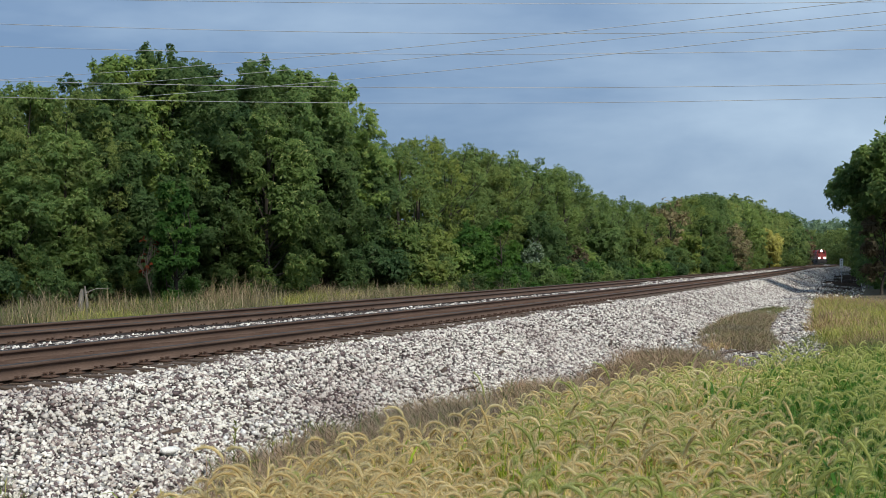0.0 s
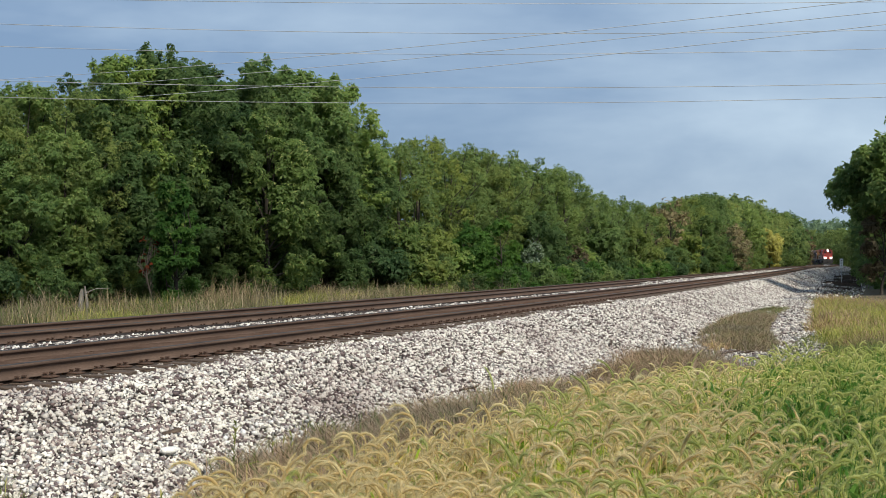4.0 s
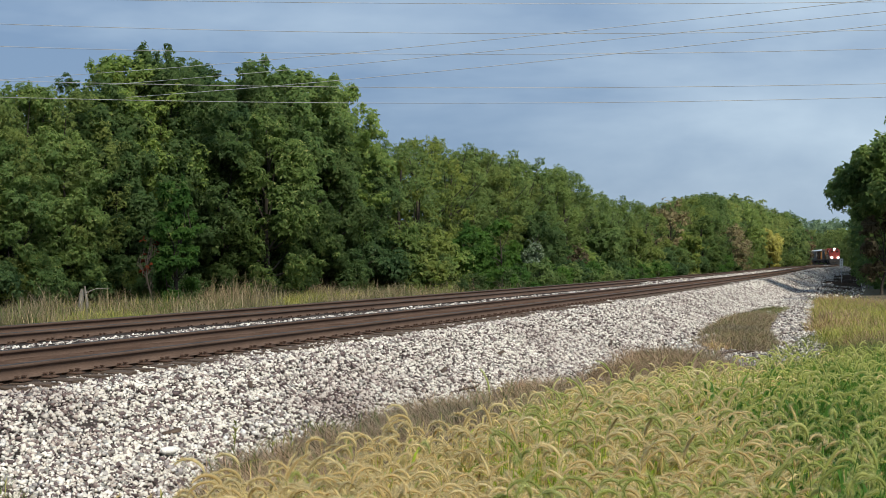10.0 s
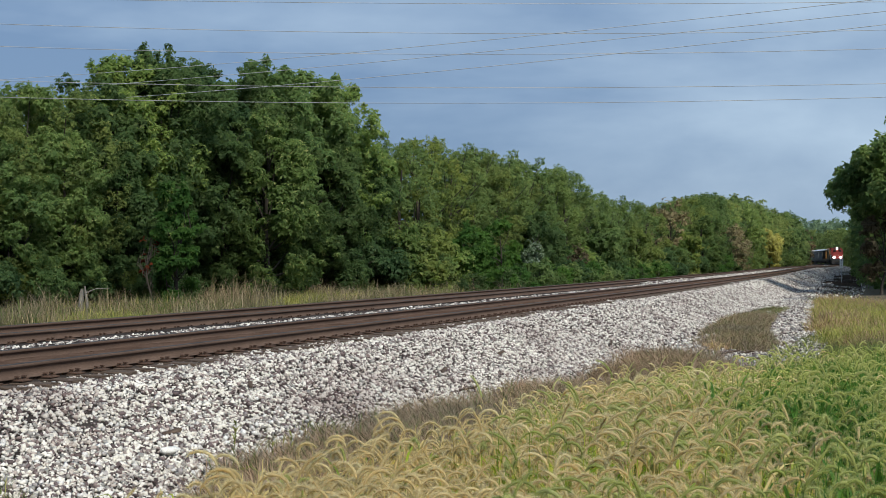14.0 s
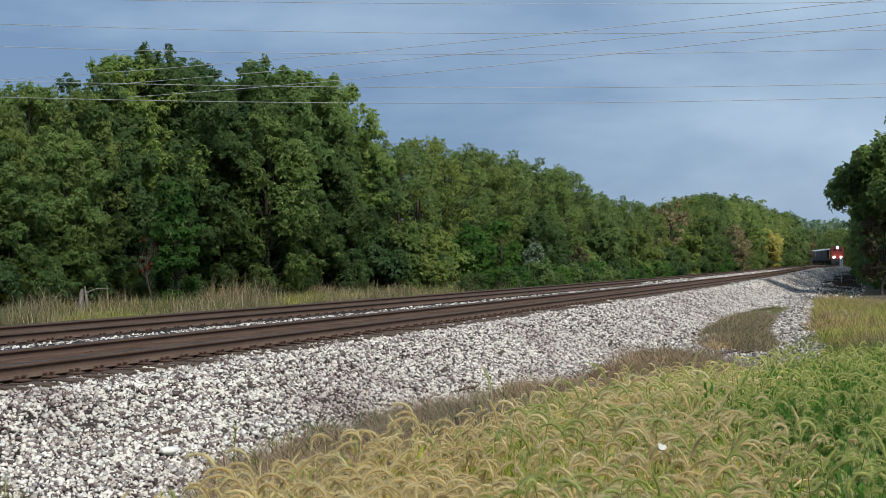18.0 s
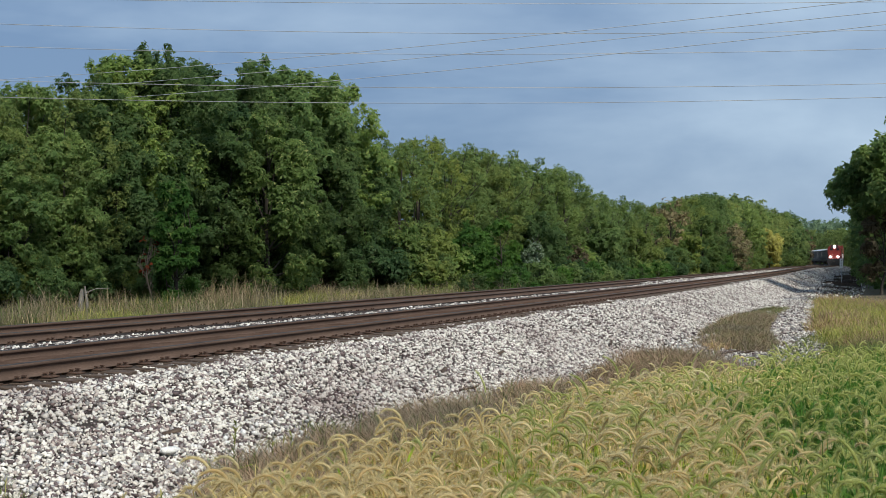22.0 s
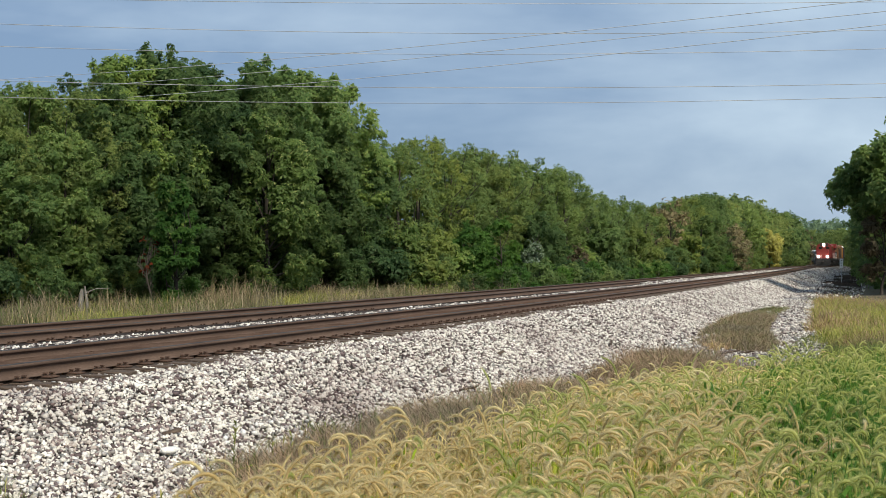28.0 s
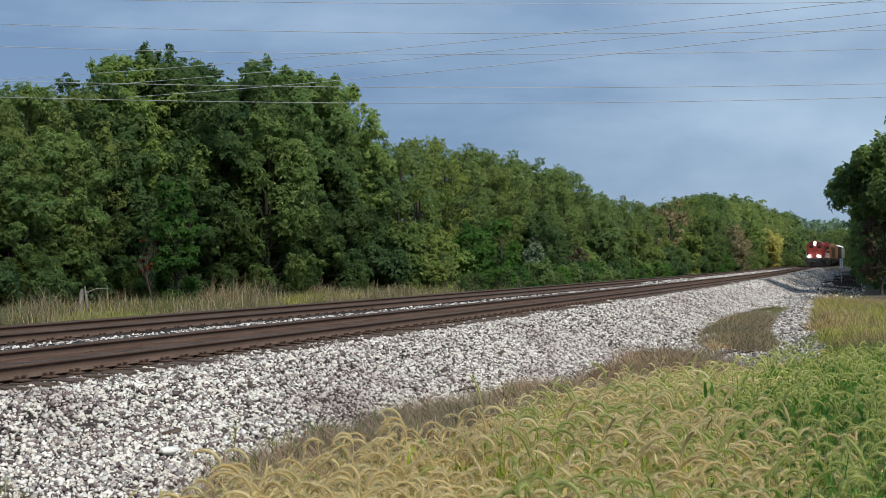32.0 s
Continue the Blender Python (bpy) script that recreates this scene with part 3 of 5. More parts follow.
# ---- trees ----
def leaf_cloud(rng, centres, radii, count, size, weight=None, middle=None, form=0.85):
    """Drooping leaves in rosettes at the twig tips over many small clumps: verts, triangles and soft normals."""
    w = radii ** 2 if weight is None else weight
    tips = count // 5
    pick = rng.choice(len(centres), tips, p=w / w.sum())
    d = rng.normal(size=(tips, 3))
    d[:, 2] = d[:, 2] * 0.9 + 0.25
    d /= np.linalg.norm(d, axis=1, keepdims=True)
    depth = 1.08 - 0.75 * rng.random(tips) ** 1.3
    p = centres[pick] + d * (radii[pick] * depth)[:, None] * np.array([1, 1, 0.9])
    n0 = d * 0.8 + rng.normal(size=(tips, 3)) * 0.3 + np.array([0, 0, 0.45])
    n0 /= np.linalg.norm(n0, axis=1, keepdims=True)
    p, n0 = np.repeat(p, 5, 0), np.repeat(n0, 5, 0)
    count = len(p)
    out = np.cross(n0, rng.normal(size=(count, 3)))
    out /= np.linalg.norm(out, axis=1, keepdims=True) + 1e-9
    a = out + n0 * rng.uniform(-0.1, 0.5, (count, 1)) + np.array([0, 0, -0.55])
    a /= np.linalg.norm(a, axis=1, keepdims=True)
    b = np.cross(n0, a)
    b /= np.linalg.norm(b, axis=1, keepdims=True) + 1e-9
    n = np.cross(a, b)
    sz = (size * (0.6 + 0.8 * rng.random(count)))[:, None]
    mid = p + a * sz * 1.1
    v = np.stack([p, mid - b * sz * 0.42 + n * sz * 0.12, p + a * sz * 2 - n * sz * 0.2, mid + b * sz * 0.42 + n * sz * 0.12], 1).reshape(-1, 3)
    base = 4 * np.arange(count)[:, None]
    f = np.concatenate([base + np.array([0, 1, 2]), base + np.array([0, 2, 3])], 1).reshape(-1, 3)
    round_out = (p - middle) / np.maximum(np.linalg.norm(p - middle, axis=1, keepdims=True), 1e-6)
    soft = np.repeat(d, 5, 0) * 0.4 + round_out * form + n0 * 0.2 + n * 0.3
    soft /= np.linalg.norm(soft, axis=1, keepdims=True)
    return v, f, np.repeat(soft, 4, 0)


def leaf_mesh(name, v, f, n, mat):
    """A mesh of leaves shaded by the form of their crown."""
    me = mesh_of(name, v, f, mat, True)
    me.normals_split_custom_set_from_vertices(n.tolist())
    return me


def scattered(pieces):
    """One triple of arrays from many (verts, triangles, normals)."""
    v, f = joined([(a, b) for a, b, _ in pieces])
    return v, f, np.concatenate([n for _, _, n in pieces])


def tree_meshes(seed, height, radius, low, leaves, size, lobes=34, clump=(0.2, 0.36), shoots=0, shell=0.6, form=0.85):
    """Trunk with limbs, and crown, of a broad-leaved tree; low: where its foliage begins, as a share of its height."""
    rng = np.random.default_rng(seed)
    zc = height * (low + 1) / 2
    half = height * (1 - low) / 2
    # an uneven crown: a rounded body whose reach changes with direction and height
    ph = rng.uniform(0, 6.28, 6)

    def reach(a, z):
        body = max(1 - max(z, 0) ** 2.0, 0.0) ** 0.6 * (1 - 0.22 * max(-z, 0) ** 2)
        return body * (1 + 0.16 * math.sin(2 * a + ph[0] + 2 * z) + 0.12 * math.sin(3 * a + ph[1] - 3 * z) + 0.08 * math.sin(5 * a + ph[2] + 5 * z))

    c = []
    while len(c) < lobes:
        a, z = rng.uniform(0, 6.283), rng.uniform(-0.97, 0.93)
        rr = min(reach(a, z), 1.0 if z < 0.5 else 1.25 - 0.85 * z) * rng.uniform(shell, 0.97) ** (1.0 if z < 0.6 else 1.5)
        c.append((rr * math.cos(a) * radius, rr * math.sin(a) * radius, zc + z * half))
    c = np.array(c)
    r = radius * rng.uniform(*clump, lobes)
    r *= np.where(c[:, 2] > zc + half * 0.6, 0.78, 1.0)
    top = np.argmax(c[:, 2])
    c[:, 2] *= (height - r[top] * 0.9) / c[top, 2]
    # sprays of twigs that break up every clump
    k = lobes * 6
    of = rng.integers(0, lobes, k)
    d = rng.normal(size=(k, 3))
    d[:, 2] = d[:, 2] * 0.8 + 0.35
    d /= np.linalg.norm(d, axis=1, keepdims=True)
    sprays = c[of] + d * (r[of] * rng.uniform(0.75, 1.15, k))[:, None]
    rs = r[of] * rng.uniform(0.22, 0.4, k)
    weight = np.concatenate([r ** 2 * 0.6, rs ** 2 * 1.0])
    # upright shoots that stand out of the crown's upper side
    high = np.argsort(c[:, 2])[-max(lobes // 4, 1):]
    extra, er = [], []
    for _ in range(shoots):
        i = rng.choice(high)
        foot = c[i] + np.array([*rng.normal(size=2) * r[i] * 0.4, r[i] * 0.7])
        for j in range(4):
            extra.append(foot + np.array([*rng.normal(size=2) * 0.07, 0.16 * j]))
            er.append(radius * 0.075 * (1 - 0.2 * j))
    if extra:
        sprays, rs = np.concatenate([sprays, extra]), np.concatenate([rs, er])
        weight = np.concatenate([weight, np.array(er) ** 2])
    crown = leaf_cloud(rng, np.concatenate([c, sprays]), np.concatenate([r, rs]), leaves, size, weight, np.array([0, 0, zc - 0.25 * half]), form)
    zs = np.linspace(0, height * 0.8, 7)
    wob = np.cumsum(rng.normal(size=(7, 2)) * 0.09, 0)
    trunk_path = np.column_stack([wob - wob[0], zs])
    rad = 0.018 * height * np.linspace(1, 0.25, 7) * np.array([1.35, 1, 1, 1, 1, 1, 1])
    pieces = [tube_arrays(trunk_path, rad, 8)]
    for i in rng.choice(lobes, min(lobes, 18), replace=False):
        z0 = np.clip(c[i, 2] * rng.uniform(0.45, 0.75), 0.12 * height, 0.75 * height)
        base = np.array([np.interp(z0, zs, trunk_path[:, 0]), np.interp(z0, zs, trunk_path[:, 1]), z0])
        mid = (base + c[i]) / 2 + rng.normal(size=3) * 0.15 + np.array([0, 0, -0.1])
        pieces.append(tube_arrays(np.array([base, mid, c[i]]), 0.006 * height * np.array([1, 0.7, 0.25]), 5))
    return joined(pieces), crown


def tree_kind(name, seed, height, radius, low, leaves, size, mat, label, category="tree", lobes=34, group="trees beside the line", clump=(0.2, 0.36), shoots=0, shell=0.6, form=0.85):
    (tv, tf), crown = tree_meshes(seed, height, radius, low, leaves, size, lobes, clump, shoots, shell, form)
    root = thing(name, pose(0, 0, -200), label, category, group)
    part_of("trunk", mesh_of("trunk", tv, tf, M_bark, True), root)
    part_of("crown", leaf_mesh("crown", *crown, mat), root)
    return root


PLACED = []


def plant(root, x, y, turn=0.0, scale=1.0, label="", tall=1.0, sink=0.1):
    z = float(ground_z([x], [y])[0]) - sink
    ob = copy_thing(root, pose(x, y, z, 0, 0, turn))
    ob.scale = (scale, scale, scale * tall)
    if label:
        tagged(ob, label)
    PLACED.append((ob, x, y, z, turn))
    return ob


def woods():
    rng = random.Random(11)
    oak_label = "dense green broad-leaved tree at the wood's edge"
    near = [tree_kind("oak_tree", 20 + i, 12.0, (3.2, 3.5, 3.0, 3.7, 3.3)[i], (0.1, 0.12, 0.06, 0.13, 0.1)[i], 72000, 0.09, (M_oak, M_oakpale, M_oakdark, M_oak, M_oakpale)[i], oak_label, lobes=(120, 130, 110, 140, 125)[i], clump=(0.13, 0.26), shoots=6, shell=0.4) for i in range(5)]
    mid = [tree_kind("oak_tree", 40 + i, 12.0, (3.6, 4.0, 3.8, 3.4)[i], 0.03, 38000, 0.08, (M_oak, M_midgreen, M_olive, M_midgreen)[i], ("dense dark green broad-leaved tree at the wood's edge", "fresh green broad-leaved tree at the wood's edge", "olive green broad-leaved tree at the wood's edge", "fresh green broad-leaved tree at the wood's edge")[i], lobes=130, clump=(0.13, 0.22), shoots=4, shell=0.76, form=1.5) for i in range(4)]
    backs = [tree_kind("oak_tree", 50 + i, 12.0, 3.4, 0.04, 9000, 0.165, (M_oak, M_midgreen)[i], ("dense dark green tree of the wood", "fresh green tree of the wood")[i], lobes=56) for i in range(2)]
    roots = near + mid + backs
    edge_s, edge_u = [30, 33, 60, 90, 130, 200, 640], [-22, -22, -20.5, -18, -15.5, -13, -12]

    def stand(kinds, s, u, top):
        p = at(s, u)
        plant(rng.choice(kinds), p.x, p.y, rng.uniform(0, 360), (top + 0.9) / 12.0)

    # the trees whose tops make the wood's outline: distance along the line, height of the top
    tops = [(36, 7.0), (39.1, 7.2), (41.7, 7.8), (43.5, 7.9), (45.9, 8.6), (48.3, 9.9), (50.4, 10.6), (54.2, 10.2), (57.2, 10.6), (60.3, 11.4), (63.8, 11.5), (67.6, 11.4), (75.5, 8.6), (79.2, 9.1), (84.4, 9.2), (89.0, 9.1), (93.4, 9.4),
            (99.9, 9.3), (106, 9.2), (110.8, 9.1), (120.5, 7.7), (128, 7.6), (136, 7.5), (145, 7.5), (155, 8.1), (165, 8.7), (175, 9.6), (187, 10.5), (199, 11.4)]
    for s, z in tops:
        u = float(np.interp(s, edge_s, edge_u))
        stand((near[1], mid[2], near[4]) if s < 45 else near if s < 71 else mid[1:], s, u, z)
        p = at(s, u)
        for k in (1.1 + rng.uniform(-0.02, 0.02), 1.24 + rng.uniform(-0.03, 0.03)):
            plant(rng.choice(backs if k > 1.18 else mid[1:] if s > 71 else mid[:2]), p.x * k + rng.uniform(-1.2, 1.2), p.y * k, rng.uniform(0, 360), ((z - 1.15) * k + 1.7 - rng.uniform(0.2, 0.9)) / 12.0)
    # Front oaks: partly in the dark leaves, as painted lower-crown shade.
    for s in (45.5, 53, 56.2, 58.5, 63.5, 68):
        stand((near[0], near[2]), s, float(np.interp(s, edge_s, edge_u)) + 1.6, float(np.interp(s, [45, 58, 68], [6.2, 8.6, 7.6])) + rng.uniform(-0.5, 0.5))
    for s, z in ((34.6, 6.2), (36.0, 4.9), (39.0, 5.6), (42.3, 6.0), (48.5, 6.4)):
        stand((mid[2], near[4]) if s < 45 else near[2:3], s, -20.2, z)
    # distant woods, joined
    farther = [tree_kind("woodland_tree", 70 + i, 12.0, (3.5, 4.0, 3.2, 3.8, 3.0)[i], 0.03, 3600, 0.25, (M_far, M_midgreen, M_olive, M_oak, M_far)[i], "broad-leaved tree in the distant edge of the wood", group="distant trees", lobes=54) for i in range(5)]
    roots += farther
    arch = [tree_meshes(60 + i, 12.0, 3.8, 0.03, (3600, 3600, 3600, 4200, 4200)[i], (0.22, 0.22, 0.22, 0.3, 0.3)[i], 66)[1] for i in range(5)]
    pieces = []

    def turned(shape, a, k, place):
        v, f, n = shape
        m = np.array([[math.cos(a), math.sin(a), 0], [-math.sin(a), math.cos(a), 0], [0, 0, 1]])
        return v @ m * k + np.array(place), f, n @ m

    def distant(s, u, top, coarse=False):
        p = at(s, u)
        shape = arch[3 + rng.randrange(2) if coarse else rng.randrange(3)]
        pieces.append(turned(shape, rng.uniform(0, 6.28), (top + 0.9) / 12.0, (p.x, p.y, float(ground_z([p.x], [p.y])[0]))))

    s = 207.0
    while s < 420:
        z = float(np.interp(s, [207, 230, 258, 275, 315, 370, 420], [11.6, 12.5, 13.7, 13.1, 13.4, 12.0, 11.0]))
        stand(farther, s, float(np.interp(s, [207, 300, 330, 420], [-13, -12.5, -11, -10.5])) + rng.uniform(-1, 0.6), z + rng.uniform(-1.6, 0.3))
        distant(s + 3, -18 + rng.uniform(-1, 1), z + rng.uniform(-1, 0.2))
        s += rng.uniform(5.5, 7.5)
    s = 330.0
    while s < 860:
        for u in (14, 28):
            distant(s, u + rng.uniform(-2, 2), float(np.interp(s, [330, 400, 480, 860], [13.5, 11.6, 12.5, 16.0])) + rng.uniform(-0.9, 0.9) + (u - 13) * 0.06, True)
        s += 12
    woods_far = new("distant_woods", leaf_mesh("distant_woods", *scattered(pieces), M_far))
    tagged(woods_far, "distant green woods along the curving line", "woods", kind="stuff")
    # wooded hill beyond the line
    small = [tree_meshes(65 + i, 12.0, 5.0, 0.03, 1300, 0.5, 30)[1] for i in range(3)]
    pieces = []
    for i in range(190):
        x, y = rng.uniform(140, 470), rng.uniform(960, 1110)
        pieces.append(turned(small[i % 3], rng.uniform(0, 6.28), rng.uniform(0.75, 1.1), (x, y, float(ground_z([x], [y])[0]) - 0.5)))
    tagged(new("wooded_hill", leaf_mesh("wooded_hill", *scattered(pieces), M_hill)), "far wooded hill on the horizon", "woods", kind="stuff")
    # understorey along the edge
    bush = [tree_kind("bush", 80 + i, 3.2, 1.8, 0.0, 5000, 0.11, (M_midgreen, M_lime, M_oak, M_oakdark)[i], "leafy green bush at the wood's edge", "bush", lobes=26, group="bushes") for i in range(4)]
    s = 36.0
    while s < 215:
        u = float(np.interp(s, edge_s, edge_u)) + 2.6 + rng.uniform(-0.9, 0.9)
        p = at(s, u)
        # The nearest bushes take the dark leaves in place of overhanging shade.
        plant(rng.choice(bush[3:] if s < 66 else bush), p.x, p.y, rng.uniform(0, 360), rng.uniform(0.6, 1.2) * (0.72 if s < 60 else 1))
        s += rng.uniform(1.3, 2.6) * (1.9 if s < 60 else 1 if s < 100 else 1.7)
    s = 64.0
    while s < 135:
        p = at(s, -9.9 + rng.uniform(-0.7, 0.6))
        plant(rng.choice(bush), p.x, p.y, rng.uniform(0, 360), rng.uniform(0.38, 0.7))
        s += rng.uniform(1.3, 2.4)
    # Added dark bushes behind the edge put shade into its bright gaps.
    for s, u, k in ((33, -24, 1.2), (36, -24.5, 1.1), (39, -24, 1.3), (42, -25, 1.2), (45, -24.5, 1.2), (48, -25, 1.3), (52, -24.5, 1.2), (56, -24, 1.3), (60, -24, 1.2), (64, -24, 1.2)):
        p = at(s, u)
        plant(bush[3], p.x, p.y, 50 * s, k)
    singles = [("lime_tree", 101, 5.0, 0.95, 0.02, 11000, 0.075, M_lime, "bright green young tree covered in vine leaves", 43.2, -15.9),
               ("oak_tree", 131, 8.9, 2.5, 0.04, 36000, 0.095, M_young, "pale green young oak at the wood's edge", 54.5, -17.6),
               ("yellow_green_tree", 103, 5.2, 1.7, 0.03, 5000, 0.15, M_yellowgreen, "yellow-green turning tree at the wood's edge", 148.8, -11.0),
               ("yellow_tree", 104, 8.2, 3.0, 0.03, 9000, 0.2, M_yellow, "yellow autumn tree at the wood's edge", 252.0, -8.9),
               ("silver_bush", 105, 3.2, 1.1, 0.02, 4500, 0.1, M_silver, "silvery green bush at the wood's edge", 88.8, -13.8),
               ("rust_bush", 106, 3.0, 0.85, 0.02, 2500, 0.11, M_rust, "rust-brown turning bush at the wood's edge", 96.0, -12.2),
               ("grey_brown_tree", 107, 7.4, 3.2, 0.05, 5000, 0.15, M_twig, "grey-brown half-bare tree at the wood's edge", 197.5, -10.4),
               ("grey_brown_tree", 112, 9.2, 2.6, 0.2, 2600, 0.17, M_twig, "grey-brown half-bare tree among green ones", 153.0, -13.6),
               ("grey_brown_tree", 113, 7.0, 2.8, 0.05, 4500, 0.15, M_twig, "grey-brown half-bare tree at the wood's edge", 211.0, -10.2),
               ("dark_green_tree", 111, 7.6, 2.4, 0.03, 9000, 0.15, M_oak, "dark green rounded tree at the wood's edge", 166.0, -10.8),
               ("green_bush", 108, 4.7, 1.6, 0.0, 9000, 0.1, M_lime, "bright green rounded bush at the wood's edge", 80.5, -14.0),
               ("russet_tree", 110, 10.5, 2.6, 0.03, 3500, 0.3, M_rust, "russet and grey turning tree at the wood's edge", 360.0, -8.4),
               ("olive_bush", 141, 4.2, 2.1, 0.0, 12000, 0.1, M_olive, "olive green rounded bush at the wood's edge", 69.4, -15.6),
               ("green_bush", 142, 4.2, 1.9, 0.0, 11000, 0.1, M_lime, "fresh green rounded bush at the wood's edge", 76.9, -15.1),
               ("oak_tree", 143, 5.6, 2.3, 0.0, 14000, 0.11, M_oak, "dark green rounded young oak at the wood's edge", 92.6, -14.8),
               ("oak_tree", 144, 6.0, 2.6, 0.0, 14000, 0.12, M_midgreen, "fresh green rounded young oak at the wood's edge", 111.8, -13.6),
               ("oak_tree", 145, 5.3, 2.4, 0.0, 12000, 0.12, M_olive, "olive green rounded young oak at the wood's edge", 124.7, -12.8),
               ("red_vine", 109, 3.2, 0.4, 0.4, 70, 0.08, M_red, "few red vine leaves climbing a trunk", 42.5, -16.6)]
    for name, seed, h, r, low, n, size, mat, label, s, u in singles:
        root = tree_kind(name, seed, h, r, low, n, size, mat, label, lobes=110 if n > 20000 else 60, clump=(0.15, 0.27), shoots=5, shell=0.5)
        p = at(s, u)
        root.matrix_basis = pose(p.x, p.y, float(ground_z([p.x], [p.y])[0]) - 0.1)
    # trees and bushes on the camera's side of the line
    for s, u, k in ((107, 10.2, 0.8), (114, 10.2, 0.9), (121, 10.2, 1.0), (129, 10.2, 1.2), (138, 10.2, 1.3), (103, 11.4, 1.1), (110, 11.4, 1.2), (118, 11.4, 1.3)):
        p = at(s, u)
        plant(bush[0 if s % 2 else 2], p.x, p.y, 40 * s, k * 0.9)
    right = tree_kind("oak_tree", 123, 10.0, 5.6, 0.55, 90000, 0.125, M_oakpale, "large dark green oak beside the access track", lobes=120, clump=(0.1, 0.2), shoots=10, shell=0.5, form=0.1)
    right.matrix_basis = pose(30.8, 84.0, float(ground_z([30.8], [84.0])[0]) - 0.1)
    rust = tree_kind("rust_tree", 121, 5.6, 1.5, 0.28, 4600, 0.11, M_rust, "rust-brown young tree beside the large oak", lobes=22)
    rust.matrix_basis = pose(28.0, 83.0, float(ground_z([28.0], [83.0])[0]) - 0.1)
    s = 99.0
    while s < 320:
        z = float(np.interp(s, [86, 110, 140, 320], [9.6, 13.2, 14.6, 14.5]))
        stand(backs[1:], s, float(np.interp(s, [86, 150, 210, 320], [11.8, 11.8, 11.6, 11.0])) + rng.uniform(-0.3, 0.6), z + rng.uniform(-0.8, 0.5))
        if s > 170:
            stand(backs[1:], s + 2, 16.0 + rng.uniform(-0.5, 1), z + rng.uniform(-0.5, 1))
        s += 5.2 if s < 170 else 6.5
    for root in roots + bush:
        for o in (*root.children_recursive, root):
            bpy.data.objects.remove(o)


# ---- grass ----
def ribbon(path, widths, side):
    path, widths = np.asarray(path), np.asarray(widths)[:, None]
    n = len(path)
    v = np.concatenate([path - side * widths, path + side * widths])
    i = np.arange(n - 1)
    return v, np.stack([i, i + 1, i + 1 + n, i + n], 1)


def stalk_path(rng, h, lean, droop, n=6):
    t = np.linspace(0, 1, n)
    a = rng.uniform(0, 2 * np.pi)
    d = np.array([np.cos(a), np.sin(a), 0])
    p = d * (lean * t ** 1.8)[:, None] * h
    p[:, 2] = h * (t - droop * t ** 4)
    return p, d


